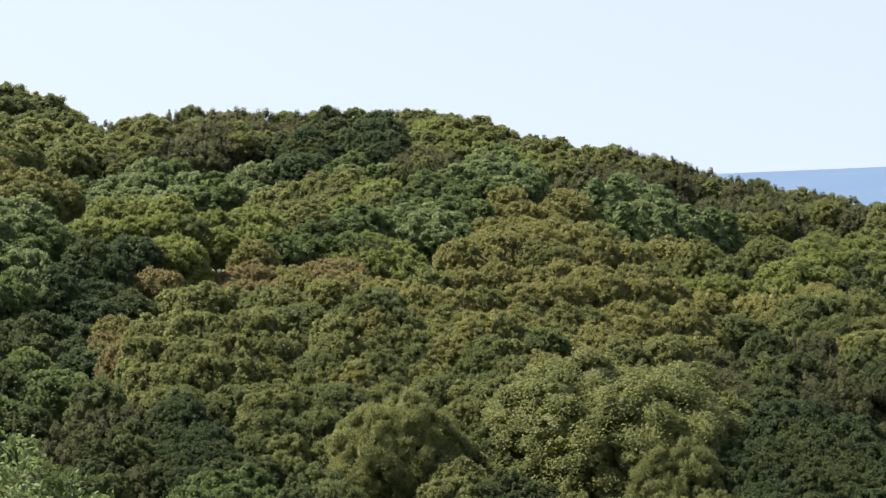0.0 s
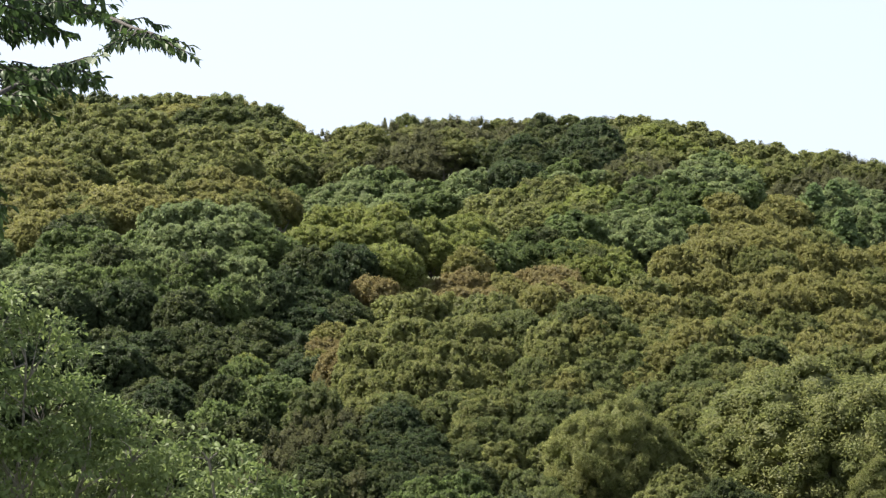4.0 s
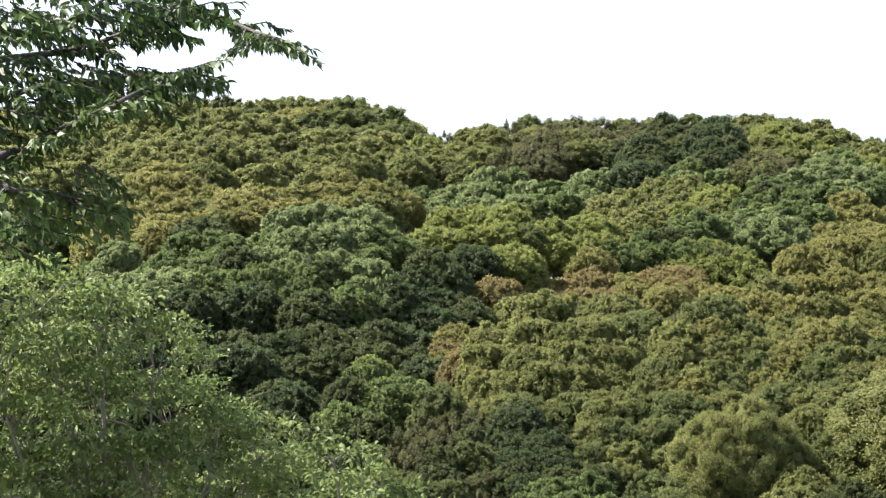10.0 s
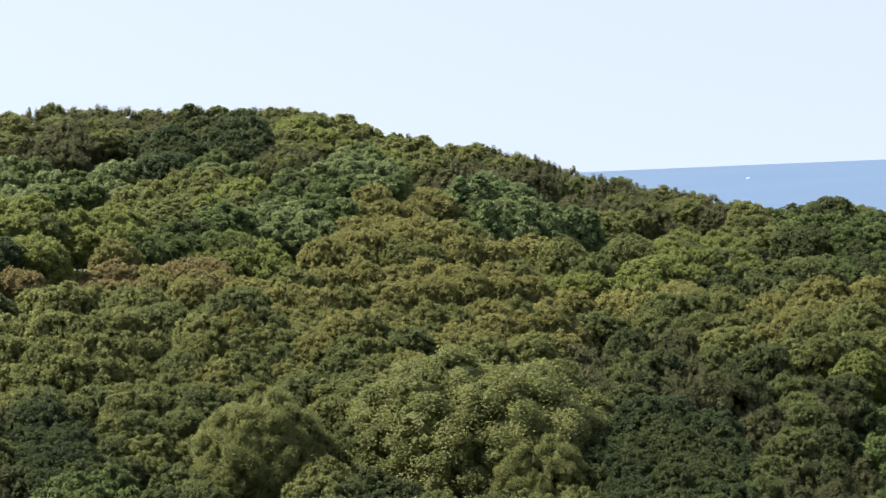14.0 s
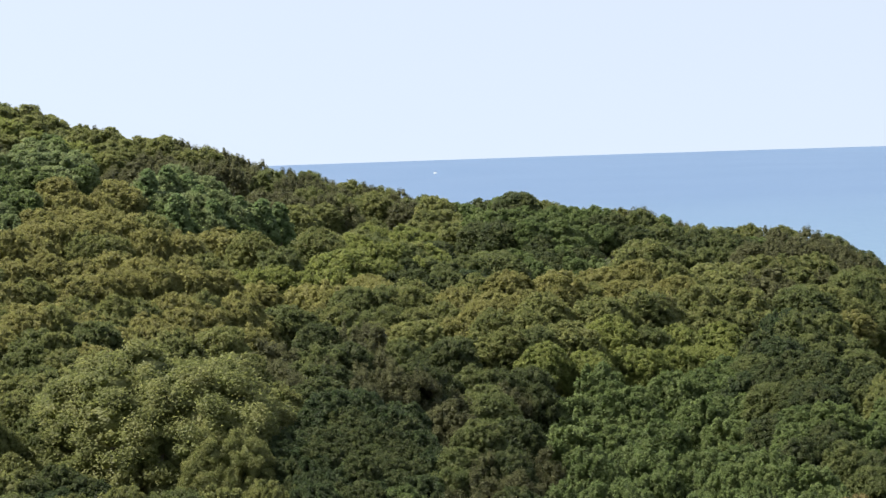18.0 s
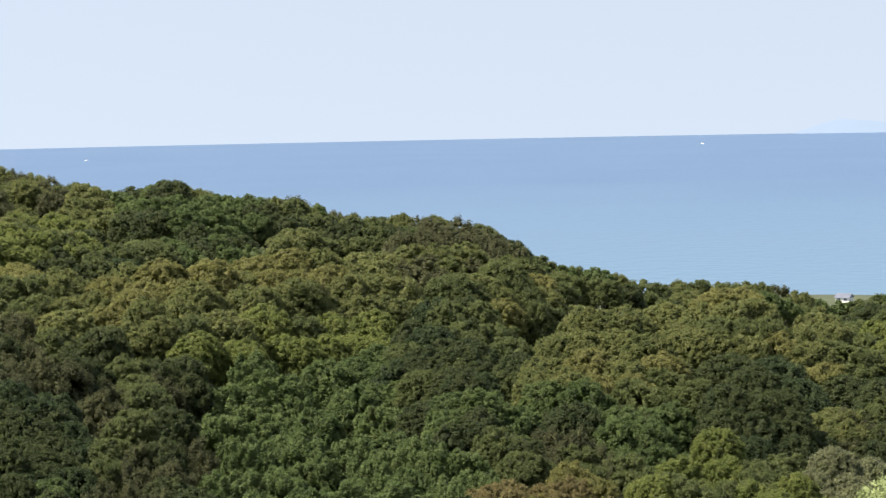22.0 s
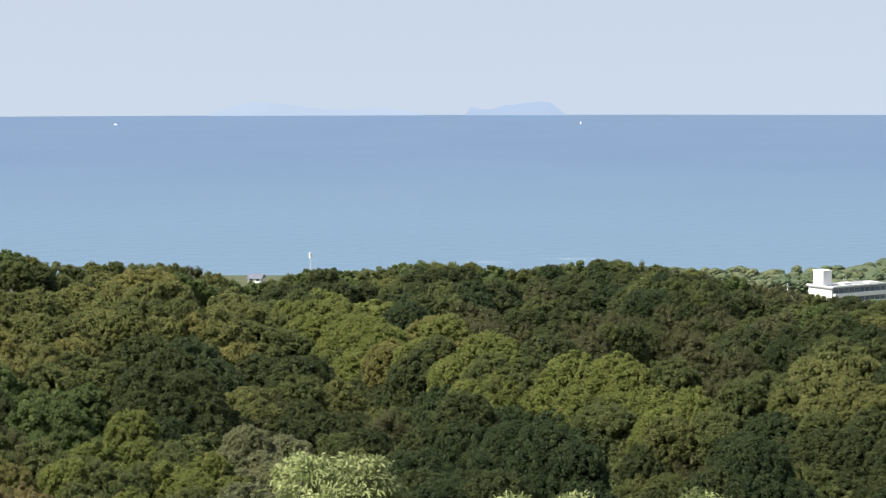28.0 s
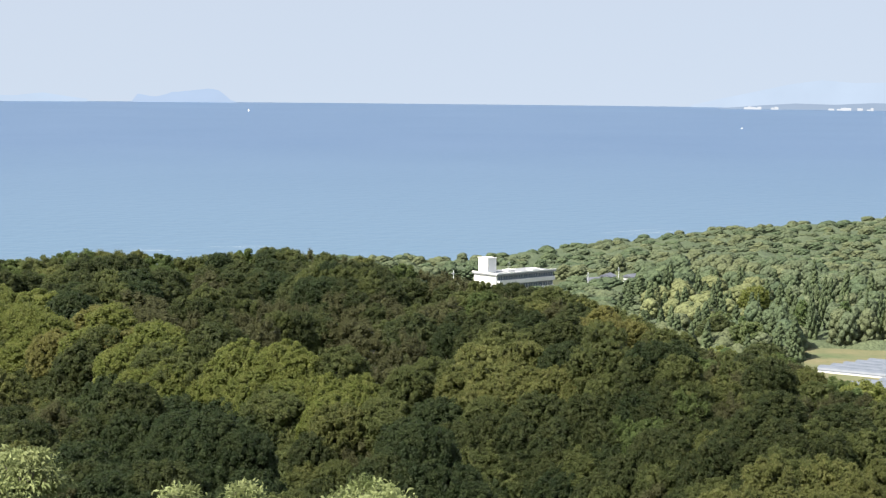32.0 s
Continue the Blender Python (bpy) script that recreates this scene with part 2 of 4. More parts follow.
# ---- terrain ----
AZ = [-180, -58.2, -24.2, -14.5, -10.7, -6.8, -1.9, 1.9, 4.8, 7.8, 10.7, 14.5, 17.9, 21.3, 24.2, 26.7, 29.6, 33, 36.9, 40.7, 43.6, 47.5, 50.4, 52.4, 54.8, 57.2, 60.1, 72.8, 116.4, 180]
CREST_EL = [-0.1, 2.03, 2.23, 2.23, 1.94, 1.26, 1.06, 0.48, -0.29, -1.07, -2.04, -2.43, -2.82, -3.5, -3.98, -4.95, -5.43, -5.68, -5.53, -5.43, -5.34, -5.92, -6.5, -6.79, -7.76, -8.34, -9.41, -9.8, -3.98, -0.1]
# the treetops along the crest
CREST_AZ = [-16.5, -14.9, -13.7, -12.4, -11.2, -10.4, -9.7, -8.7, -7.6, -6.8, -5.6, -4.3, -3.3, -2.6, -1.4, -0.5, 0.6, 1.6, 2.5, 3.1, 3.9, 5.1, 6.1, 7.1, 8.1, 9.0, 9.8, 10.9, 11.4, 12.3, 13.2, 13.7, 14.5, 15.4, 16.3, 17.3, 18.2, 19.0, 19.9, 21.3, 22.3, 23.5, 24.2, 24.9, 25.8, 26.3, 27.4, 28.4, 29.3, 30.3, 31.3, 32.1, 32.9, 33.7, 35.0, 36.0, 37.0, 37.8, 38.7, 39.7, 40.5, 41.4, 42.5, 43.3, 44.1, 45.0, 45.8, 47.0, 48.4, 49.5, 50.8, 51.8, 52.5, 53.2, 54.3, 54.9, 56.0, 57.2, 58.0, 58.5, 59.9]
CREST_TOP = [2.54, 2.44, 2.41, 2.31, 2.16, 1.93, 1.30, 1.18, 1.34, 1.47, 1.32, 1.26, 1.20, 1.27, 1.15, 1.15, 0.96, 0.61, 0.16, 0.17, -0.15, -0.20, -0.51, -0.79, -1.18, -1.37, -1.56, -1.79, -1.90, -2.10, -2.29, -2.27, -2.14, -2.33, -2.51, -2.69, -2.60, -2.98, -3.16, -3.19, -3.29, -3.55, -4.03, -4.51, -4.75, -4.70, -5.05, -5.25, -5.16, -5.23, -5.29, -5.56, -5.7, -5.66, -5.42, -5.44, -5.41, -5.21, -5.21, -5.29, -5.48, -5.29, -5.28, -5.15, -5.27, -5.34, -5.57, -5.71, -5.97, -6.12, -6.25, -6.55, -6.69, -7.10, -7.36, -7.81, -7.85, -7.97, -8.33, -8.77, -9.02]
CREST_R = [60, 190, 190, 190, 190, 190, 185, 180, 175, 170, 165, 160, 155, 150, 145, 150, 165, 185, 200, 205, 205, 190, 175, 165, 145, 130, 110, 110, 80, 60]
SHORE_AZ = [-180, -38.8, 42.7, 48.5, 52.4, 56.3, 60.1, 77.6, 180]
SHORE_R = [1500, 1000, 900, 905, 985, 1075, 1150, 1700, 1500]
NEAR_R = 48.0
RAVINE_AZ, RAVINE_R = [34, 38, 42, 46, 50, 54], [96, 80, 70, 63, 59, 57]      # a gully below the eastern spur
TREE_H = 3.4


def smooth(a, b, x):
    s = np.clip((x - a) / (b - a), 0, 1)
    return s * s * (3 - 2 * s)


def canopy(az, r):
    """Height of the treetops over the eye, from the foot of the slope to the crest."""
    rs = np.interp(az, AZ, CREST_R)
    el = np.where((az > -16) & (az < 59.5), np.interp(az, CREST_AZ, CREST_TOP) - 0.12, np.interp(az, AZ, CREST_EL))
    zs = rs * np.tan(np.radians(el))
    zv = -NEAR_R * np.tan(np.radians(np.interp(az, [-20, 5, 25, 45], [10.2, 10.6, 12, 12.8])))
    x, y = r * np.sin(np.radians(az)), r * np.cos(np.radians(az))
    swell = (np.sin(x * 0.16 + 1.3) * np.sin(y * 0.11 + 0.4) + 0.6 * np.sin(x * 0.27 - y * 0.21)) * 1.3
    gully = np.interp(az, RAVINE_AZ, RAVINE_R)
    ravine = (-5.5 * np.exp(-((r - gully) / 11.0) ** 2) + 2.2 * np.exp(-((r - gully - 17) / 7.0) ** 2)) * smooth(33, 37, az) * (1 - smooth(53, 56, az))
    swell = swell + ravine
    return zv + (zs - zv) * (np.minimum(r, rs) - NEAR_R) / (rs - NEAR_R) + swell * smooth(NEAR_R, 75, r) * (1 - smooth(rs - 40, rs - 8, r))


def ground(az, r):
    """Height of the ground over the sea."""
    rs = np.interp(az, AZ, CREST_R)
    shore = np.interp(az, SHORE_AZ, SHORE_R)
    slope = canopy(az, np.maximum(r, NEAR_R)) - TREE_H
    near = np.interp(r, [0, 3, 8, 22], [-1.7, -1.8, -5.0, -11.0])
    z = np.where(r < NEAR_R, near + (slope - near) * smooth(18, NEAR_R, r), slope) + 95
    plain_z = 8 + 3.5 * smooth(47, 58, az) - 16 * smooth(shore - 14, shore + 40, r)
    return z + (plain_z - z) * smooth(rs + 6, rs + 190, r)


def spot(az, r, z=None):
    a = radians(az)
    return Vector((r * math.sin(a), r * math.cos(a), float(ground(az, r)) if z is None else z))


def at_el(az, el, r):
    """The point at azimuth az and elevation el (degrees) as seen from the lookout, r metres away in plan."""
    return spot(az, r, 95 + r * math.tan(radians(el)))


rings = np.concatenate([np.linspace(0.5, 48, 24), np.geomspace(50, 1700, 90), np.array([2200, 3000, 4000, 4900])])
angles = np.concatenate([np.arange(-180, -40, 4), np.arange(-40, 80, 0.8), np.arange(80, 180, 4)])
ga, gr = np.meshgrid(angles, rings)
gz = ground(ga, gr)
gv = np.stack([gr * np.sin(np.radians(ga)), gr * np.cos(np.radians(ga)), gz], -1).reshape(-1, 3)
na, nr = len(angles), len(rings)
gi = np.arange(nr * na).reshape(nr, na)
gq = np.stack([gi[:-1], np.roll(gi, -1, 1)[:-1], np.roll(gi, -1, 1)[1:], gi[1:]], -1).reshape(-1, 4)
land = new("ground", fast_mesh("ground", gv, gq, SOIL))
land.data.shade_smooth()
tagged(land, "woodland floor of dark soil and leaf litter sloping to the sea", "ground", kind="structure")

sr = np.array([1.0, 300, 600, 800, 1000, 1300, 1800, 2500, 3500, 4900])
sa = np.arange(-180, 180, 2.0)
ga, gr = np.meshgrid(sa, sr)
sv = np.stack([gr * np.sin(np.radians(ga)), gr * np.cos(np.radians(ga)), gr * 0], -1).reshape(-1, 3)
gi = np.arange(len(sr) * len(sa)).reshape(len(sr), len(sa))
sq = np.stack([gi[:-1], np.roll(gi, -1, 1)[:-1], np.roll(gi, -1, 1)[1:], gi[1:]], -1).reshape(-1, 4)
water = new("water", fast_mesh("water", sv, sq, SEA))
tagged(water, "calm blue sea reaching to a hazy horizon", "sea", kind="structure")


# ---- trees of the slope ----
def icosphere(level=1):
    bm = bmesh.new()
    bmesh.ops.create_icosphere(bm, subdivisions=level, radius=1)
    v = np.array([q.co[:] for q in bm.verts])
    f = np.array([[q.index for q in t.verts] for t in bm.faces])
    bm.free()
    return v, f


BALL = icosphere(1)
OCTA = (np.array([(1, 0, 0), (-1, 0, 0), (0, 1, 0), (0, -1, 0), (0, 0, 1), (0, 0, -1)], float),
        np.array([(0, 2, 4), (2, 1, 4), (1, 3, 4), (3, 0, 4), (2, 0, 5), (1, 2, 5), (3, 1, 5), (0, 3, 5)]))


def unit(v):
    return v / np.maximum(np.linalg.norm(v, axis=-1, keepdims=True), 1e-9)


def crown_arrays(seed, w, h, lobes, leaf, count, style="round", slim=0.5):
    """Verts and triangles of a crown w wide and h high, its foot at z = 0: lobes that carry smaller lobes, these clad in leaves."""
    rng = np.random.default_rng(seed)
    k = np.arange(lobes) + 0.5
    up = 1 - 1.75 * k / lobes                                  # from the top down the flanks
    turn = k * 2.39996 + rng.uniform(0, 6.28)
    flat = np.where(up > 0, np.sqrt(np.clip(1 - up * up, 0, 1)), 1 - 0.1 * up)
    if style == "cone":
        s = (k / lobes)
        c = np.stack([np.cos(turn) * w * 0.32 * s ** 0.55, np.sin(turn) * w * 0.32 * s ** 0.55, h * (0.9 - 0.8 * s)], -1)
        big = w * (0.13 + 0.08 * s) * rng.uniform(0.8, 1.2, lobes)
    else:
        reach = rng.uniform(0.94, 1.03, lobes)[:, None]
        c = np.stack([np.cos(turn) * flat * w * 0.39, np.sin(turn) * flat * w * 0.39, h * (0.45 + 0.43 * up)], -1) * reach
        big = w * rng.uniform(0.13, 0.18, lobes) * min(1.0, (36 / lobes) ** 0.42)
        if style == "lobed":
            big = w * rng.uniform(0.13, 0.19, lobes) * min(1.0, (36 / lobes) ** 0.4)
            c *= rng.uniform(0.92, 1.05, lobes)[:, None]
        if style == "tufts":
            c[:, 2] += rng.uniform(0, 0.28, lobes) * h
            big *= 0.72
    # small lobes on the outer side of the big ones
    per = 8 if lobes < 14 else 10 if lobes < 50 else 14 if lobes < 80 else 18
    outward = unit((c - np.array([0, 0, h * 0.3])) * np.array([1, 1, 0.8]))
    d = unit(rng.normal(0, 0.75, (lobes, per, 3)) + outward[:, None] + np.array([0, 0, 0.25]))
    sub_c = (c[:, None] + d * big[:, None, None] * 0.74).reshape(-1, 3)
    sub_r = np.repeat(big, per) * rng.uniform(0.28, 0.5, lobes * per) * math.sqrt(9 / per)
    sub_d = d.reshape(-1, 3)
    # leaves
    pick = rng.choice(len(sub_c), count * 2, p=sub_r ** 2 / (sub_r ** 2).sum())
    d = unit(rng.normal(0, 0.8, (count * 2, 3)) + sub_d[pick] * 0.7 + np.array([0, 0, 0.3]))
    tall = 2.2 if style == "tufts" else 1.0
    pos = sub_c[pick] + d * (sub_r[pick] * rng.normal(1.08, 0.2, count * 2))[:, None] * np.array([1, 1, tall])
    hidden = np.zeros(len(pos), bool)
    for q, rad in zip(c, big):
        hidden |= ((pos - q) ** 2).sum(1) < (rad * 0.72) ** 2
    keep = np.where(~hidden & (pos[:, 2] > 0.02 * h))[0][:count]
    pos, d = pos[keep], d[keep]
    n = unit(d + rng.normal(0, 0.65, pos.shape) + np.array([0, 0, 0.15]))
    t = unit(np.cross(n, rng.normal(0, 1, pos.shape)) + np.array([0, 0, -0.12]))
    b = np.cross(n, t)
    size = (leaf * rng.uniform(0.65, 1.35, len(pos)))[:, None]
    wide = size * slim
    v = np.stack([pos - t * size * 0.45 - b * wide * 0.55, pos - t * size * 0.45 + b * wide * 0.55, pos + t * size * 0.6], 1)
    f = np.arange(len(pos))[:, None] * 3 + np.array([0, 1, 2])
    verts, faces = [v.reshape(-1, 3)], [f]
    off = len(verts[0])
    for centres, radii, (shape, tris) in ((c, big * 0.7, BALL), (sub_c, sub_r * 0.8, OCTA)):
        if lobes < 14 and shape is OCTA[0]:
            continue
        k = len(shape)
        swell = (1 + 0.1 * rng.normal(0, 1, (len(centres), k, 1)).clip(-1.5, 1.5)) * radii[:, None, None]
        bv = shape[None] * swell + centres[:, None]
        bv[:, :, 2] = np.maximum(bv[:, :, 2], 0.01 * h)
        verts.append(bv.reshape(-1, 3))
        faces.append((np.arange(len(centres))[:, None, None] * k + tris).reshape(-1, 3) + off)
        off += len(centres) * k
    return np.concatenate(verts), np.concatenate(faces)


def trunk_arrays(seed, w, h):
    """A tapered trunk with five limbs that reach into the crown; the foot is at z = 0."""
    rng = np.random.default_rng(seed + 500)
    lean = Vector((rng.normal(0, 0.06) * w, rng.normal(0, 0.06) * w, 0.55 * h))
    stem = bent((0, 0, -0.4), lean, rng, 0.02 * w, 4)
    rad = 0.03 * w
    pieces = [tube(stem, [rad * 1.5, rad * 1.1, rad, rad * 0.8, rad * 0.6], 6)]
    for i in range(5):
        a = i * 1.257 + rng.uniform(0, 0.7)
        s = rng.uniform(0.45, 0.95)
        foot = Vector((0, 0, -0.4)).lerp(lean, s)
        end = Vector((math.cos(a) * w * 0.3, math.sin(a) * w * 0.3, h * rng.uniform(0.5, 0.75)))
        pieces.append(tube(bent(foot, end, rng, 0.02 * w, 3), [rad * 0.6, rad * 0.45, rad * 0.3, rad * 0.12], 5))
    return joined(pieces)


KIND_OF = {  # leaf kind: name, category, style, leaf length, leaf slimness, label
    "sage": ("broadleaf_tree", "tree", "lobed", 0.17, 0.6, "broadleaf tree with sage-green clustered leaves on the slope"),
    "mid": ("evergreen_oak", "tree", "round", 0.16, 0.55, "rounded evergreen oak with dull green leaves on the slope"),
    "olive": ("chinquapin_tree", "tree", "round", 0.15, 0.5, "dense tree with olive-green foliage on the slope"),
    "moss": ("laurel_tree", "tree", "lobed", 0.15, 0.5, "low laurel tree with moss-green clumped foliage on the slope"),
    "gold": ("golden_tree", "tree", "round", 0.15, 0.5, "broad mound of golden-olive foliage on the slope"),
    "rust": ("rusty_tree", "tree", "round", 0.14, 0.5, "tree with rust-tinged fading foliage on the slope"),
    "brown": ("brown_shrub", "shrub", "tufts", 0.13, 0.35, "brownish twiggy shrub with sparse dull leaves"),
    "fresh": ("green_tree", "tree", "lobed", 0.19, 0.55, "leafy tree with fresh green foliage on the slope"),
    "lime": ("yellow_green_tree", "tree", "round", 0.16, 0.5, "tree with bright yellow-green crown on the slope"),
    "dark": ("dark_bush", "bush", "round", 0.16, 0.5, "dark green bush with compact rounded crown"),
    "blue": ("camphor_tree", "tree", "lobed", 0.19, 0.55, "tree with bluish-green lobed crown on the slope"),
    "fern": ("feathery_tree", "tree", "tufts", 0.26, 0.3, "green tree with long feathery upright leaf tufts"),
    "pale": ("pale_tree", "tree", "round", 0.16, 0.5, "pale tree with whitish-green leaf tips on the slope"),
    "cone": ("conical_tree", "tree", "cone", 0.16, 0.55, "small conical tree with bluish-green foliage"),
}
SIZES = {"large": (9.0, 7.6, 78, 70000, 0.52), "mid": (6.0, 5.6, 64, 9000, 1.1), "small": (6.0, 5.6, 36, 4200, 1.5)}
PROTO = {}
random_tree = np.random.default_rng(11)


def proto(kind, size, variant):
    """The pattern tree of a kind: its crown mesh, trunk mesh, width and height."""
    key = (kind, size, variant)
    if key not in PROTO:
        w, h, lobes, count, grow = SIZES[size]
        name, _, style, leaf, slim, _ = KIND_OF[kind]
        if style == "lobed":
            lobes = lobes * 4 // 5
        if style == "cone":
            w, h = 2.6, 5.0
            lobes, count = 34, 3600
        seed = sum(map(ord, kind)) * 7 + variant * 31 + len(size)
        cv, cf = crown_arrays(seed, w, h * 0.9, lobes, leaf * grow, count, style, slim * 1.25)
        cv[:, 2] += h * 0.1
        tv, tf = trunk_arrays(seed, w, h)
        crown = fast_mesh("crown", cv, cf, LEAF[kind])
        crown.shade_smooth()
        PROTO[key] = (crown, mesh_of("trunk", tv, tf, BARK, True), w, float(cv[:, 2].max()))
    return PROTO[key]



def plant(kind, az, r, width, height, label="", group="trees of the slope"):
    """A tree of that kind, standing on the ground at az and r, with its crown's width and its height in metres."""
    wide_deg = math.degrees(width / r)
    size = "large" if wide_deg > 2.9 else "mid" if wide_deg > 1.5 else "small"
    crown, trunk, w, h = proto(kind, size, int(random_tree.integers(0, 3 if size == "small" else 2)))
    name, category, _, _, _, usual = KIND_OF[kind]
    ob = tagged(new(name), label or usual, category, group)
    sx = width / w
    sz = min(height / h, max(sx * (random_tree.uniform(0.95, 1.15) if r < 95 else random_tree.uniform(0.82, 1.0)), min(0.6 * height / h, sx * 1.15)))              # tall trees carry the crown higher on a longer trunk
    part("trunk", trunk, None, ob).scale.z = height / h / sz
    part("crown", crown, None, ob).location.z = height / sz - h
    ob.matrix_basis = (Matrix.Translation(spot(az, r)) @ Matrix.Rotation(random_tree.uniform(0, 6.28), 4, "Z")
                       @ Matrix.Diagonal((sx, sx * random_tree.uniform(0.9, 1.1), sz, 1)))
    return ob


def reach(az, el):
    """How far off the treetops of the slope stand at that elevation."""
    rs = float(np.interp(az, AZ, CREST_R))
    r = np.linspace(NEAR_R, rs, 200)
    e = np.degrees(np.arctan2(canopy(az, r), r))
    return float(np.interp(el, np.maximum.accumulate(e) + np.linspace(0, 1e-4, 200), r))


# groves: kind, azimuth and elevation of the top, width, height and usual crown width, all in degrees from the lookout
GROVES_WEST = [
    ("fresh", -21.0, -1.18, 4.6, 1.85, 0.87), ("sage", -18.6, 2.15, 3.4, 1.85, 0.77), ("blue", -18.1, -1.22, 4.0, 1.39, 0.87), ("dark", -17.7, -2.56, 4.0, 1.7, 1.02),
    ("gold", -16.7, 0.53, 4.6, 1.55, 0.71), ("sage", -16.1, 2.58, 4.3, 1.85, 0.77), ("fresh", -15.8, -0.99, 3.1, 1.39, 0.83), ("dark", -14.9, -4.24, 2.9, 1.7, 1.11),
    ("sage", -13.7, 1.82, 5.3, 1.55, 0.71), ("dark", -12.9, -3.04, 6.8, 2.32, 1.08), ("blue", -12.8, -0.5, 4.2, 1.7, 0.87), ("fresh", -12.7, -2.12, 2.8, 1.24, 0.87),
    ("fresh", -12.2, -5.93, 2.9, 1.85, 1.02), ("gold", -12.1, 0.31, 4.6, 1.08, 0.68), ("mid", -11.5, 2.28, 3.4, 1.08, 0.74), ("fresh", -11.4, -4.88, 2.2, 1.24, 0.83),
]
# the dark grove at -9.5 is a shaded patch, its shade put into leaf colour
GROVES_HOLLOW = [
    ("lime", -11.3, -4.92, 1.9, 1.08, 0.77), ("blue", -11.0, -2.24, 1.5, 1.16, 0.87), ("mid", -11.0, -3.82, 2.6, 1.24, 0.87), ("mid", -10.7, -8.36, 2.9, 0.77, 0.77),
    ("dark", -9.5, -1.85, 2.6, 1.85, 0.83), ("brown", -9.5, -5.73, 2.8, 3.25, 0.8), ("olive", -9.4, 1.17, 1.7, 0.93, 0.68), ("rust", -8.9, -4.07, 1.4, 1.08, 0.71),
    ("lime", -8.1, -0.88, 5.3, 1.08, 0.68), ("brown", -7.6, 1.22, 3.4, 1.24, 0.71), ("mid", -7.5, -6.51, 3.4, 2.32, 0.87), ("blue", -7.4, 0.05, 5.9, 1.16, 0.74),
    ("dark", -7.3, -6.48, 2.9, 2.32, 0.9), ("sage", -6.4, -3.4, 4.6, 3.32, 0.9), ("fresh", -6.0, -8.38, 3.4, 1.08, 0.87), ("lime", -5.7, -1.44, 2.8, 0.93, 0.74),
]
GROVES_GOLD = [
    ("brown", -5.6, 1.39, 2.8, 1.08, 0.62), ("rust", -5.0, -2.31, 6.5, 1.39, 0.74), ("sage", -4.9, -6.35, 1.9, 2.16, 0.93), ("dark", -3.4, 0.74, 1.5, 0.93, 0.62),
    ("olive", -3.2, -0.65, 2.0, 0.93, 0.65), ("fresh", -3.1, -1.81, 2.9, 0.71, 0.62), ("dark", -2.8, 1.33, 1.2, 1.31, 0.65), ("olive", -2.7, -0.43, 2.9, 1.08, 0.68),
    ("blue", -2.2, -0.02, 2.6, 0.56, 0.53), ("lime", -2.0, -2.11, 3.1, 0.93, 0.71), ("olive", -1.9, -3.72, 3.6, 3.09, 0.83), ("dark", -1.4, 1.17, 1.4, 1.31, 0.65),
    ("blue", -0.8, -1.45, 3.7, 0.93, 0.71), ("brown", -0.3, 0.1, 1.9, 0.71, 0.53), ("fresh", -0.1, -0.75, 2.3, 0.93, 0.65), ("olive", 0.7, 0.92, 3.7, 1.08, 0.68),
]
GROVES_CONES = [
    ("olive", 1.5, -4.47, 4.3, 2.32, 0.83), ("blue", 1.7, -0.03, 2.9, 1.24, 0.71), ("mid", 1.8, -8.86, 2.6, 0.93, 0.87), ("gold", 2.1, -1.2, 3.1, 1.08, 0.68),
    ("gold", 3.0, -2.09, 8.8, 3.71, 0.8), ("olive", 3.1, 0.16, 2.5, 0.93, 0.62), ("brown", 5.3, -0.19, 3.7, 0.93, 0.59), ("blue", 5.4, -0.94, 3.2, 1.7, 0.71),
    ("lime", 8.1, -3.33, 3.6, 0.99, 0.65), ("brown", 8.7, -1.27, 3.1, 1.17, 0.62), ("mid", 9.7, -7.25, 4.9, 2.78, 0.93), ("brown", 9.8, -5.37, 4.9, 1.7, 0.71),
    ("fresh", 10.2, -9.11, 2.8, 1.24, 0.87), ("mid", 10.4, -7.65, 4.6, 2.47, 0.9), ("gold", 10.6, -4.28, 3.9, 1.17, 0.68), ("olive", 10.7, -2.65, 3.4, 0.87, 0.65),
]
GROVES_MIDDLE = [
    ("olive", 11.0, -4.39, 4.5, 1.39, 0.71), ("lime", 11.1, -2.7, 3.1, 1.24, 0.65), ("mid", 12.4, -3.34, 2.8, 1.08, 0.74), ("sage", 12.5, -2.05, 1.7, 0.99, 0.65),
    ("brown", 12.8, -6.08, 5.6, 1.62, 0.74), ("brown", 13.5, -8.29, 2.8, 2.16, 0.8), ("gold", 14.0, -4.08, 2.9, 1.08, 0.71), ("olive", 14.4, -5.16, 3.9, 0.93, 0.71),
    ("fresh", 14.7, -2.03, 2.8, 1.08, 0.68), ("fresh", 15.7, -3.16, 2.9, 1.08, 0.65), ("fresh", 16.7, -2.41, 2.3, 0.77, 0.56), ("fern", 16.7, -9.15, 2.6, 1.39, 0.83),
    ("fern", 16.9, -6.82, 3.2, 2.01, 0.83), ("gold", 17.9, -3.57, 3.2, 1.24, 0.71), ("mid", 18.1, -2.54, 1.9, 0.77, 0.62), ("lime", 18.3, -5.74, 5.4, 1.11, 0.71),
]
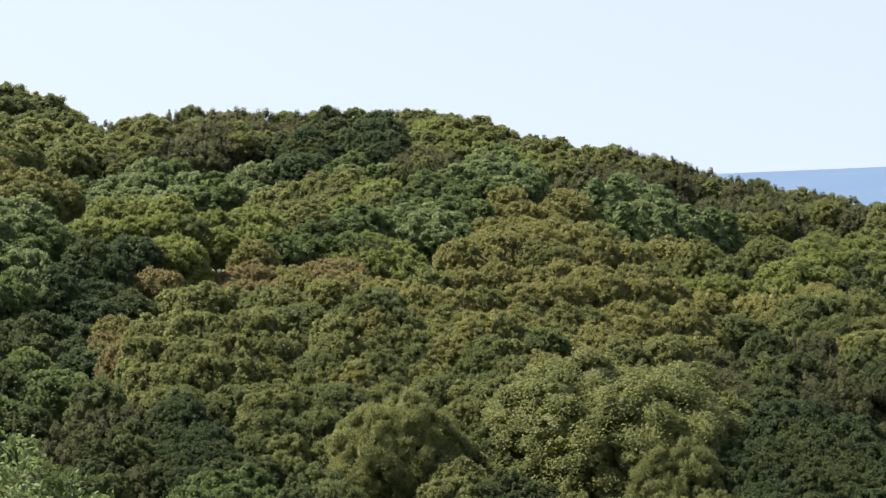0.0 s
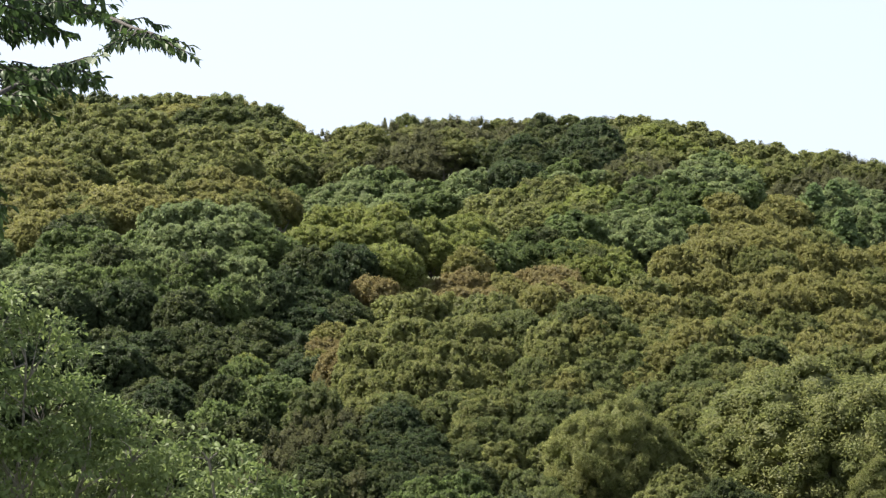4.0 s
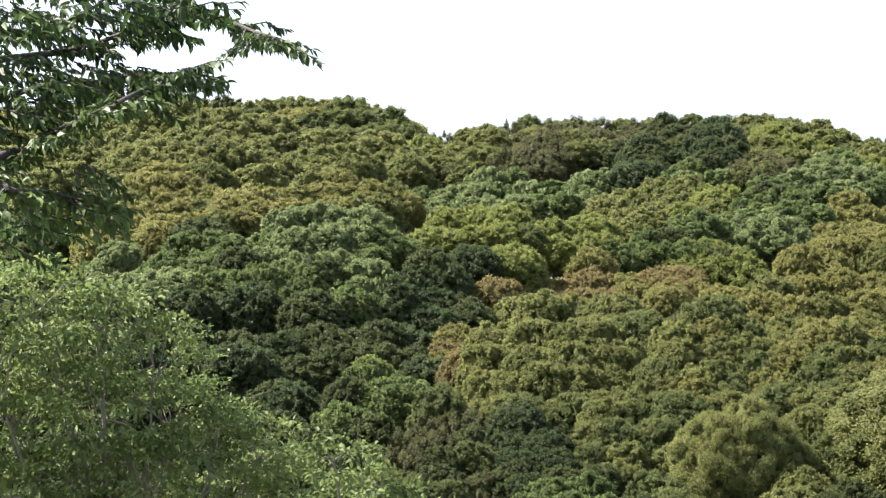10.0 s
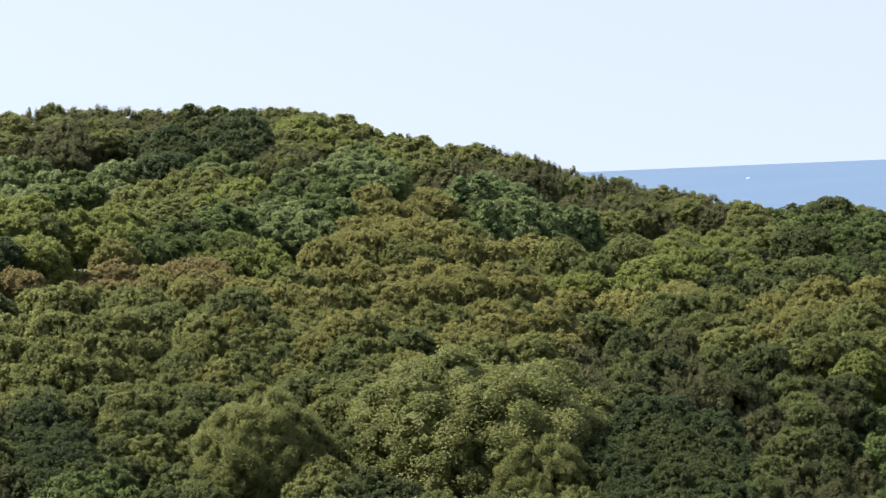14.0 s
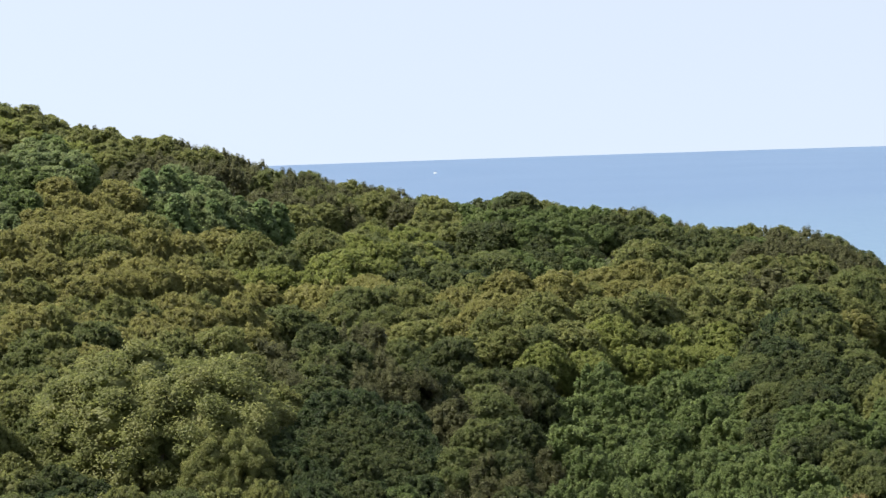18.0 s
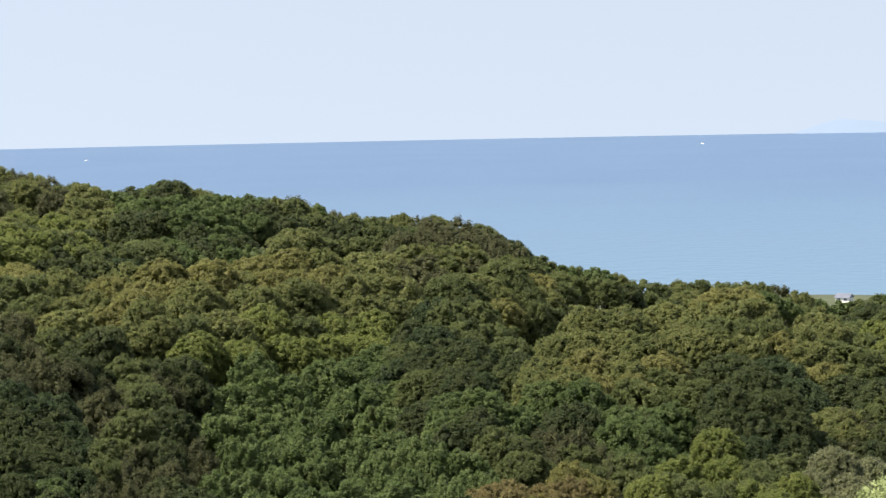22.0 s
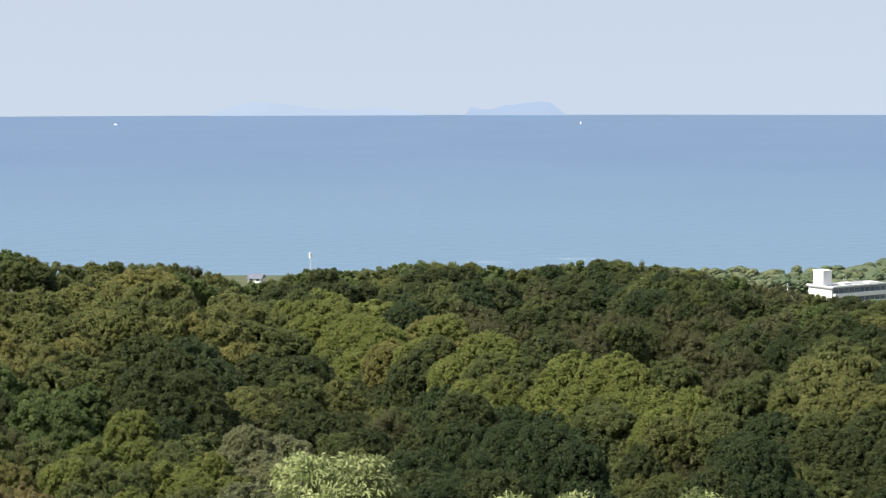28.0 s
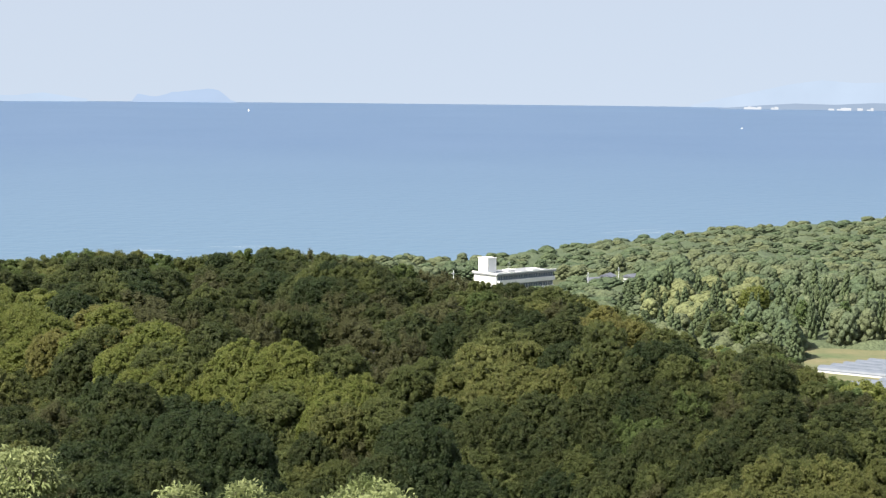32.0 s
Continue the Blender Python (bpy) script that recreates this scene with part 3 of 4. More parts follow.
# the mid groves near 22.5 paint a mound's shaded flank in darker leaves
GROVES_SEAWARD = [
    ("fern", 18.6, -8.34, 3.1, 1.85, 0.87), ("sage", 19.9, -4.37, 3.9, 1.24, 0.71), ("mid", 20.0, -3.13, 2.5, 0.77, 0.59), ("fresh", 20.9, -6.57, 4.2, 1.39, 0.77),
    ("fern", 21.7, -9.08, 3.7, 1.55, 0.83), ("brown", 22.4, -3.19, 4.3, 1.39, 0.68), ("mid", 22.5, -5.39, 4.0, 2.32, 0.8), ("fresh", 22.8, -7.36, 2.0, 1.85, 0.8),
    ("mid", 22.8, -5.44, 3.4, 2.32, 0.77), ("olive", 23.8, -4.45, 2.3, 1.39, 0.74), ("olive", 23.9, -4.4, 2.9, 1.24, 0.71), ("brown", 25.6, -8.98, 3.4, 1.24, 0.71),
    ("rust", 25.7, -10.05, 2.9, 1.24, 0.71), ("fresh", 26.2, -7.74, 2.8, 0.93, 0.71), ("olive", 26.6, -5.76, 4.3, 2.32, 0.83), ("fresh", 27.5, -8.69, 3.2, 1.24, 0.74),
]
GROVES_SADDLE = [
    ("lime", 29.8, -9.18, 3.2, 1.7, 0.8), ("olive", 30.2, -5.18, 3.1, 1.7, 0.83), ("mid", 30.8, -7.38, 2.9, 2.32, 0.8), ("lime", 31.9, -10.22, 2.0, 1.08, 0.77),
    ("olive", 32.6, -5.83, 2.3, 1.85, 0.83), ("pale", 33.0, -9.66, 2.2, 1.39, 0.71), ("sage", 33.3, -8.61, 1.7, 1.08, 0.71), ("olive", 34.5, -7.58, 3.6, 2.32, 0.9),
    ("lime", 34.9, -5.83, 2.5, 1.08, 0.71), ("mid", 35.1, -5.37, 3.2, 0.68, 0.59), ("lime", 36.3, -6.52, 2.5, 1.39, 0.71), ("olive", 37.0, -7.72, 2.9, 1.55, 0.83),
    ("olive", 37.0, -8.96, 2.8, 2.01, 0.9), ("olive", 37.1, -9.08, 2.3, 1.7, 0.8), ("gold", 38.1, -6.59, 2.9, 1.08, 0.71), ("lime", 38.5, -6.6, 2.8, 0.99, 0.71),
]
# lime also marks the lit ridge, dark the shaded gully: light put into colour
GROVES_EAST = [
    ("mid", 38.5, -5.15, 3.9, 1.24, 0.71), ("dark", 39.1, -8.7, 3.9, 2.63, 0.96), ("lime", 40.2, -7.54, 2.6, 1.24, 0.77), ("lime", 40.2, -7.6, 2.8, 1.39, 0.77),
    ("dark", 41.0, -9.44, 4.0, 2.63, 1.02), ("dark", 41.5, -5.24, 1.1, 0.53, 0.46), ("brown", 41.6, -6.05, 4.6, 1.08, 0.62), ("mid", 43.2, -5.11, 3.2, 0.93, 0.62),
    ("lime", 43.8, -7.92, 4.2, 1.39, 0.77), ("olive", 44.8, -9.45, 2.8, 2.32, 0.9), ("mid", 45.1, -5.35, 2.8, 0.77, 0.56), ("brown", 45.4, -6.23, 4.6, 1.08, 0.62),
    ("olive", 46.7, -7.25, 2.8, 1.24, 0.74), ("dark", 47.2, -9.87, 3.6, 2.78, 1.02), ("mid", 49.2, -6.47, 3.1, 0.93, 0.62), ("mid", 49.4, -9.41, 3.1, 2.63, 0.93),
]
GROVES_END = [
    ("sage", 50.0, -7.65, 3.4, 1.39, 0.74), ("mid", 51.8, -8.96, 2.8, 2.32, 0.87), ("mid", 52.2, -6.98, 3.1, 1.08, 0.68), ("gold", 52.2, -6.58, 2.0, 0.62, 0.56),
    ("mid", 53.9, -7.44, 2.6, 1.85, 0.74), ("fresh", 54.6, -8.85, 4.0, 1.24, 0.74), ("olive", 54.6, -9.81, 4.9, 2.01, 0.9), ("olive", 56.8, -7.86, 2.5, 1.24, 0.77),
    ("sage", 56.9, -10.62, 3.6, 1.24, 0.8), ("mid", 57.1, -8.8, 3.4, 1.7, 0.8), ("gold", 59.3, -10.85, 1.9, 0.93, 0.71),
]
LARGE = [
    ("sage", -1.2, -6.54, 3.9, 3.25),
    ("sage", 4.5, -5.63, 7.6, 4.33),
    ("sage", 6.5, -8.15, 3.1, 2.01),
]
# small conical trees: azimuth and elevation of the top
CONES = [(4.58, -1.04), (5.1, -0.97), (5.63, -1.22), (5.94, -1.54), (5.33, -1.75), (6.33, -1.94), (7.03, -1.88), (7.68, -1.98), (8.12, -2.1)]
GROVES = GROVES_WEST + GROVES_HOLLOW + GROVES_GOLD + GROVES_CONES + GROVES_MIDDLE + GROVES_SEAWARD + GROVES_SADDLE + GROVES_EAST + GROVES_END
NEIGHBOUR = {"olive": ["olive", "moss", "olive", "moss", "sage", "gold"], "sage": ["sage", "sage", "sage", "olive"], "gold": ["gold", "gold", "gold", "olive"],
             "lime": ["lime", "lime", "lime", "moss"], "mid": ["mid", "moss", "mid", "moss", "dark", "mid"], "dark": ["dark", "dark", "dark", "mid"],
             "brown": ["brown", "brown", "brown", "moss", "mid"], "rust": ["rust", "rust", "gold"], "blue": ["blue", "blue", "blue", "fresh"],
             "fresh": ["fresh", "fresh", "fresh", "mid"], "fern": ["fern", "fern", "fern", "fresh"], "pale": ["pale"],
             "eastern": ["mid", "moss", "olive", "brown", "moss", "mid"]}

# lighter kinds towards the crest, darker below the lookout: sun and shade put into colour
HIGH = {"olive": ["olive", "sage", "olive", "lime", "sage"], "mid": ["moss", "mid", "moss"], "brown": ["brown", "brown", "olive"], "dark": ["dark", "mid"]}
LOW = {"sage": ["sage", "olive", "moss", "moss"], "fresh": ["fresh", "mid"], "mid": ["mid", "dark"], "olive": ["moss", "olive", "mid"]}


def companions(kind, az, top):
    """The kinds mixed in a grove: lighter high up and darker low down, for the painted sun and shade."""
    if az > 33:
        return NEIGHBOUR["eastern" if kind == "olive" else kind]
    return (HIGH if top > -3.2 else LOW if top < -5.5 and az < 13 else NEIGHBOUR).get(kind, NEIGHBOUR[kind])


def stand(kind, az, el, r, wide):
    """A tree with its top at az and el, r metres away, its crown wide degrees across."""
    height = 95 + r * math.tan(radians(el)) - float(ground(az, r))
    if height < 0.9:
        return
    plant(kind, az, r, max(0.7, radians(wide) * r), height)


for kind, az, top, wide, tall in LARGE:
    r = reach(az, top - 0.6 * tall)
    stand(kind, az, top, r, wide * 1.02)
    GROVES.append((kind, az, top, wide, tall, 0.0))
for az, top in CONES:
    stand("cone", az, top, reach(az, top - 0.9), 0.92)

for kind, az, top, wide, tall, crown in GROVES:
    if not crown:
        continue
    # the grove is a dome: its front foot on the slope, its top half its depth behind
    foot = reach(az, top - tall)
    near = foot < 95
    crown = min(crown * (1.6 if near else 1.2), 0.62 * wide)      # young low crowns towards the crest
    deep = min(0.55 * radians(wide) * foot, 9.0, max(0.8, 0.5 * (reach(az, top) - foot) + 1.0))
    rows = max(1, round(tall / (crown * 0.42)))
    for i in range(rows):
        up = 1.0 - (i + random_tree.uniform(-0.2, 0.2)) / rows            # 1 at the top, falling to the foot
        half = math.sqrt(max(0.0, 1 - min(1.0, max(0.0, up - 0.06)) ** 2.6))
        count = max(1, round(2 * half * 0.5 * wide / (crown * (0.68 if near else 0.8))))
        for j in range(count):
            u = 0.0 if count == 1 else half * (-1 + (2 * j + 1 + random_tree.uniform(-0.4, 0.4)) / count)
            el = top - tall * (1 - up) - random_tree.uniform(0, 0.22 if near and i else 0.08) * crown
            a = az + u * wide * 0.5
            d = foot + deep * (1 - math.sqrt(max(0.0, 1 - u * u * 0.8 - min(1.0, up) ** 2 * 0.2))) + deep * max(0.0, up) * 0.9
            d = min(0.7 * d + 0.3 * reach(a, el - 0.25 * crown), float(np.interp(a, AZ, CREST_R)))
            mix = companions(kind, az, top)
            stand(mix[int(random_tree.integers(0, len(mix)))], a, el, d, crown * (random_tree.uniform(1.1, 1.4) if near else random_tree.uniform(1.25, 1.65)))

# the crest line
az = -24.0
while az < 60:
    top = float(np.interp(az, CREST_AZ, CREST_TOP)) + random_tree.uniform(-0.06, 0.07) + (-0.01 if az < 2 else 0.05 if az < 26 or 32.2 < az < 34.6 else 0.1)
    d = float(np.interp(az, AZ, CREST_R)) * random_tree.uniform(0.97, 1.0)
    kinds = ["olive", "gold", "sage", "olive", "mid"] if az < -9.5 else ["brown", "moss", "olive", "olive", "brown"] if az < 12 else ["mid", "moss", "fresh", "moss", "brown", "olive"]
    stand(kinds[int(random_tree.integers(0, len(kinds)))], az, top, d, random_tree.uniform(0.7, 1.2))
    stand(kinds[int(random_tree.integers(0, len(kinds)))], az + 0.2, top - random_tree.uniform(0.25, 0.45), d * 0.965, random_tree.uniform(0.9, 1.4))
    az += random_tree.uniform(0.4, 0.65)

# the rest of the wood between the groves
GROVE_AT = np.array([(g[1], g[2] - 0.5 * g[4], 0.5 * g[3], 0.5 * g[4]) for g in GROVES])
el, ring = -12.6, 0
while el < 2.2:
    az = -26.0 + (ring % 2) * 0.7
    while az < 62:
        a, e = az + random_tree.uniform(-0.25, 0.25), el + random_tree.uniform(-0.15, 0.15)
        az += 1.4
        if e > float(np.interp(a, CREST_AZ, CREST_TOP)) - 0.25:
            continue
        off = np.hypot((a - GROVE_AT[:, 0]) / GROVE_AT[:, 2], (e - 0.2 - GROVE_AT[:, 1]) / GROVE_AT[:, 3])
        if off.min() < 0.8:
            continue
        closest = int(off.argmin())
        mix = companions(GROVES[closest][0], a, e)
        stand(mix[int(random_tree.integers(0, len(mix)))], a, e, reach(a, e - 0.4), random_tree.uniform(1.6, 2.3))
    el += 0.7
    ring += 1


# low growth between the trees
def undergrowth():
    rng = np.random.default_rng(77)
    patterns = [crown_arrays(700 + i, 3.0, 1.5, 5, 0.16, 110, "round", 0.6) for i in range(4)]
    verts, faces, off = [], [], 0
    for i in range(700):
        az = rng.uniform(-26, 62)
        rs = float(np.interp(az, AZ, CREST_R))
        q = spot(az, 40 + (rs - 42) * math.sqrt(rng.random()))
        v, f = patterns[i % 4]
        turn, size = i * 2.4, rng.uniform(0.7, 1.5)
        m = np.array([[math.cos(turn), -math.sin(turn), 0], [math.sin(turn), math.cos(turn), 0], [0, 0, 1]]) * size
        verts.append(v @ m.T + np.array((q.x, q.y, q.z - 0.35)))
        faces.append(f + off)
        off += len(v)
    ob = new("undergrowth", fast_mesh("undergrowth", np.concatenate(verts), np.concatenate(faces), LEAF["mid"]))
    tagged(ob, "dense low green undergrowth covering the slope between trees", "undergrowth", kind="stuff")


undergrowth()


# ---- far woods on the coastal plain ----
def clump_arrays(seed, w, h, count, cone=False):
    """A far crown: knobbly lobes with loose leaves on them, its foot at z = 0."""
    rng = np.random.default_rng(seed)
    lobes = 40
    k = np.arange(lobes) + 0.5
    turn = k * 2.39996 + rng.uniform(0, 6.28)
    s = k / lobes
    if cone:
        out, up, big = 0.38 * s, 0.95 - 0.9 * s, w * (0.06 + 0.09 * s)
    else:
        out, up, big = 0.36 * np.sqrt(s) ** 1.2, 0.84 * (1 - s ** 2.2) + 0.02, w * rng.uniform(0.1, 0.16, lobes)
    c = np.stack([np.cos(turn) * out * w, np.sin(turn) * out * w, up * h], -1)
    shape, tris = BALL
    swell = (1 + 0.2 * rng.normal(0, 1, (lobes, len(shape), 1)).clip(-1.5, 1.5)) * big[:, None, None]
    hull = (shape[None] * swell + c[:, None]).reshape(-1, 3)
    hull_f = (np.arange(lobes)[:, None, None] * len(shape) + tris).reshape(-1, 3)
    pick = rng.integers(0, lobes, count)
    d = unit(rng.normal(0, 1, (count, 3)) + np.array([0, 0, 0.5]))
    pos = c[pick] + d * big[pick][:, None] * rng.normal(1.02, 0.08, (count, 1))
    t = unit(np.cross(d + rng.normal(0, 0.4, d.shape), rng.normal(0, 1, d.shape)))
    q = np.cross(d, t)
    size = 0.34 * rng.uniform(0.6, 1.4, (count, 1))
    leaves = np.stack([pos - t * size * 0.5 - q * size * 0.3, pos - t * size * 0.5 + q * size * 0.3, pos + t * size * 0.6], 1).reshape(-1, 3)
    faces = np.concatenate([hull_f, np.arange(count * 3).reshape(-1, 3) + len(hull)])
    return np.concatenate([hull, leaves]), faces


def woods(name, label, spots, patterns, mat):
    verts, faces, off = [], [], 0
    for i, (az, r, w, h) in enumerate(spots):
        v, f = patterns[i % len(patterns)]
        turn = i * 2.4
        q = spot(az, r)
        m = np.array([[math.cos(turn), -math.sin(turn), 0], [math.sin(turn), math.cos(turn), 0], [0, 0, 1]])
        verts.append((v * np.array([w / 6, w / 6, h / 8])) @ m.T + np.array((q.x, q.y, q.z - 0.2 * h)))
        faces.append(f + off)
        off += len(v)
    ob = new(name, fast_mesh(name, np.concatenate(verts), np.concatenate(faces), mat))
    return tagged(ob, label, "woods", kind="stuff")


ROUND_CLUMPS = [clump_arrays(900 + i, 6, 8, 420) for i in range(5)]
CONE_CLUMPS = [clump_arrays(950 + i, 6, 8, 320, True) for i in range(3)]
for clump in ROUND_CLUMPS:                       # crowns reach the ground
    clump[0][:, 2] -= 0.02
far_rng = np.random.default_rng(5)


def in_clearing(az, r):
    field = az > 57.5 and 490 < r < 622
    grounds = (47.7 < az < 51.3 and 768 < r < 826) or (51.2 < az < 53.4 and 788 < r < 816)
    return field or grounds


round_spots, cone_spots = [], []
r = 300.0
while r < 1140:
    az = 42.5
    while az < 66:
        a, d = az + far_rng.uniform(-0.4, 0.4), r * far_rng.uniform(0.985, 1.015)
        w = far_rng.uniform(9, 14) if r < 830 else far_rng.uniform(7, 11)
        az += math.degrees(w * 0.45 / r)
        if d > np.interp(a, SHORE_AZ, SHORE_R) - 12 or in_clearing(a, d) or d < np.interp(a, AZ, CREST_R) + 130 or (a < 48 and d < 620):
            continue
        tall = far_rng.uniform(4.6, 6.4) + (1.2 if a < 49.5 else 0) if d > 830 else far_rng.uniform(6, 9) if a < 52.5 else far_rng.uniform(8, 14)
        if 640 < d < 770 and a < 53.4:
            tall = far_rng.uniform(6, 8.6) * (1 if a > 48 else 0.8)
        if a > 56 and 620 < d < 670:                    # a tall stand closes the field
            tall, w = far_rng.uniform(12, 16), w * 0.7
        if 52.5 < a and 560 < d < 760 and far_rng.random() < 0.45:
            cone_spots.append((a, d, w * 0.7, tall * 1.35))
        else:
            round_spots.append((a, d, w, tall))
    r *= 1.021


def canopy_sheet():
    """The closed roof of the far woods: a rolling sheet of crowns over the plain, open at the clearings."""
    az_line, r_line = np.arange(42.0, 66.0, 0.1), np.geomspace(300, 1150, 150)
    verts = []
    for r in r_line:
        for az in az_line:
            q = spot(az, r)
            lumps = noise.voronoi(Vector((q.x / 10, q.y / 10, 0.0)))[0][0]
            tall = 4.0 - 3.8 * lumps + 1.2 * noise.noise(Vector((q.x / 45, q.y / 45, 1.0)))
            edge = float(np.interp(az, SHORE_AZ, SHORE_R)) - r
            crest = r - float(np.interp(az, AZ, CREST_R)) - 125
            if in_clearing(az, r) or edge < 4 or crest < 0:
                tall = -1.0
            verts.append((q.x, q.y, q.z + tall))
    n = len(az_line)
    i = np.arange(len(verts)).reshape(len(r_line), n)
    f = np.stack([i[:-1, :-1], i[:-1, 1:], i[1:, 1:], i[1:, :-1]], -1).reshape(-1, 4)
    # its leaf colour carries the painted haze of distance
    ob = new("woods_canopy", fast_mesh("woods_canopy", np.array(verts), f, HAZED_WOODS_LEAF))
    ob.data.shade_smooth()
    tagged(ob, "closed leafy canopy of the far coastal woods", "woods", kind="stuff")


canopy_sheet()
by_tone = {"plain": [], "yellow": [], "deep": [], "bamboo": []}
for row in round_spots:
    q = spot(row[0], row[1])
    tone = noise.noise(Vector((q.x / 38, q.y / 38, 7.0))) + far_rng.uniform(-0.22, 0.22)
    bamboo = 53.4 < row[0] < 56.6 and 640 < row[1] < 760 and tone > -0.15
    by_tone["bamboo" if bamboo else "yellow" if tone > 0.2 else "deep" if tone < -0.12 else "plain"].append(row)
# leaf colours here hold the haze of distance
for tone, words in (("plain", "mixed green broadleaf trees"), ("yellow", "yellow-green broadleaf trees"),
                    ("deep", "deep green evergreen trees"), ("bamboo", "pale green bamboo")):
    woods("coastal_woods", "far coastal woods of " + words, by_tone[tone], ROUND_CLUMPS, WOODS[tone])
woods("cedar_woods", "stand of dark green conical cedars beyond the slope", cone_spots, CONE_CLUMPS, CEDAR_LEAF)


# trees that stand out in front of the far woods
valley_rng = np.random.default_rng(9)
for i in range(46):
    az, r = valley_rng.uniform(50.5, 60.5), valley_rng.uniform(400, 640)
    if in_clearing(az, r):
        continue
    kind = ["cone", "mid", "fresh", "cone", "lime", "cone", "blue"][i % 7]
    tall = valley_rng.uniform(9, 14)
    plant(kind, az, r, tall * (0.5 if kind == "cone" else 0.95), tall,
          "tall conical cedar in the valley beyond the slope" if kind == "cone" else "tall broadleaf tree in the valley beyond the slope", "trees of the valley")

plant("lime", 56.34, 681, 9.5, 12.5, "tall tree with a bright yellow-green crown in the far woods", "trees of the valley")

# ---- the white building ----
def oriented(az, r, turn, z=None):
    return Matrix.Translation(spot(az, r, z)) @ Matrix.Rotation(radians(turn), 4, "Z")


base_z = float(ground(49.1, 780)) - 0.1
block = tagged(new("apartment_building"), "white flat-roofed building with a tall stair tower among trees", "building")
block.matrix_basis = oriented(49.2, 776, -5.0, base_z)
ROOF_Z = 15.9 - base_z
LONG, DEEP = 30.5, 12.0
# the long side's shade is put into its grey wall colour
part("wall", box(0, 0, 0, LONG, DEEP, ROOF_Z - 0.5), GREY_WALL, block)
part("end_wall", box(-0.25, -0.1, 0, -0.003, DEEP + 0.1, ROOF_Z - 0.5), WHITE_WALL, block, "white rendered end wall")
part("roof", box(-0.8, -1.2, ROOF_Z - 0.5, LONG + 0.6, DEEP + 0.6, ROOF_Z, 0.05), ROOF_GREY, block)
part("parapet", box(-0.85, -1.25, ROOF_Z, LONG + 0.65, -0.85, ROOF_Z + 0.5), WHITE_WALL, block)
part("parapet", box(-0.85, -0.85, ROOF_Z, -0.45, DEEP + 0.65, ROOF_Z + 0.5), WHITE_WALL, block)
part("tower", box(0.8, 5.6, ROOF_Z, 5.3, 10.8, ROOF_Z + 5.5, 0.06), WHITE_WALL, block, "plain white stair tower")
part("tower_roof", box(0.6, 5.4, ROOF_Z + 5.5, 5.5, 11.0, ROOF_Z + 5.8), WHITE_WALL, block)
part("roof_house", box(11, 5, ROOF_Z, 15, 8, ROOF_Z + 0.7), WHITE_WALL, block)
part("roof_house", box(23, 4, ROOF_Z, 28, 7, ROOF_Z + 0.4), WHITE_WALL, block)
for floor_z in (ROOF_Z - 3.6, ROOF_Z - 7.0):
    part("balcony", box(0.5, -1.2, floor_z - 0.2, LONG, -0.003, floor_z + 1.2), WHITE_WALL, block)
    for i in range(11):
        x = 0.9 + i * 2.7
        pane = part("window", box(x, -0.03, floor_z + 0.95, x + 2.3, -0.004, floor_z + 2.8), GLASS_DARK, block, "dark window pane")
        part("window_frame", box(x + 1.05, -0.06, floor_z + 1.05, x + 1.15, -0.032, floor_z + 2.7), STEEL, pane)
for x in (12.0, 12.9):
    v, f = tube([(x, 6, ROOF_Z), (x, 6, ROOF_Z + 3.6)], [0.07, 0.05], 6)
    part("antenna", mesh_of("antenna", v, f, STEEL), None, block)


def house(az, r, turn, w, d, h, roof_mat, label, wall_mat=WHITE_WALL):
    ob = tagged(new("house"), label, "house", "houses on the plain")
    ob.matrix_basis = oriented(az, r, turn)
    part("wall", box(-w / 2, -d / 2, -0.3, w / 2, d / 2, h), wall_mat, ob)
    bm = bmesh.new()
    e, rise = 0.5, d * 0.26
    pts = [bm.verts.new(q) for q in ((-w / 2 - e, -d / 2 - e, h), (w / 2 + e, -d / 2 - e, h), (w / 2 + e, d / 2 + e, h), (-w / 2 - e, d / 2 + e, h),
                                     (-w / 2 - e, 0, h + rise), (w / 2 + e, 0, h + rise))]
    for q in ((0, 1, 5, 4), (2, 3, 4, 5), (1, 2, 5), (3, 0, 4), (3, 2, 1, 0)):
        bm.faces.new([pts[i] for i in q])
    part("roof", bm, roof_mat, ob)
    for sx in (-0.25, 0.25):
        part("window", box(w * sx - 0.7, -d / 2 - 0.04, h * 0.45, w * sx + 0.7, -d / 2 - 0.004, h * 0.45 + 1.1), GLASS_DARK, ob)
    return ob


house(33.28, 868, -50, 5.6, 6.6, 1.9, ROOF_DARK, "small white house with a dark blue tiled roof near the shore")
for az, r, turn, w, d, h in ((51.45, 803, 10, 6, 5, 5), (51.85, 797, -20, 6, 5, 6), (52.3, 805, 15, 5, 4.5, 8), (52.95, 810, 0, 5, 4, 6)):
    house(az, r, turn, w, d, h * 0.42, ROOF_DARK, "distant white house with a grey gabled roof among trees", GREY_WALL)


def pole(az, r, top_el, name, label, width):
    ob = tagged(new(name), label, "pole")
    foot = spot(az, r)
    ob.matrix_basis = Matrix.Translation(foot)
    h = 95 + r * math.tan(radians(top_el)) - foot.z
    v, f = tube([(0, 0, -0.3), (0, 0, h)], [width, width * 0.7], 7)
    part("shaft", mesh_of("shaft", v, f, STEEL), None, ob)
    return ob, h


mast, mast_h = pole(34.78, 850, -4.92, "signal_mast", "slim white mast with a small box on top by the shore", 0.15)
part("signal_box", box(-0.5, -0.4, mast_h - 2.2, 0.5, 0.4, mast_h, 0.08), WHITE_WALL, mast)
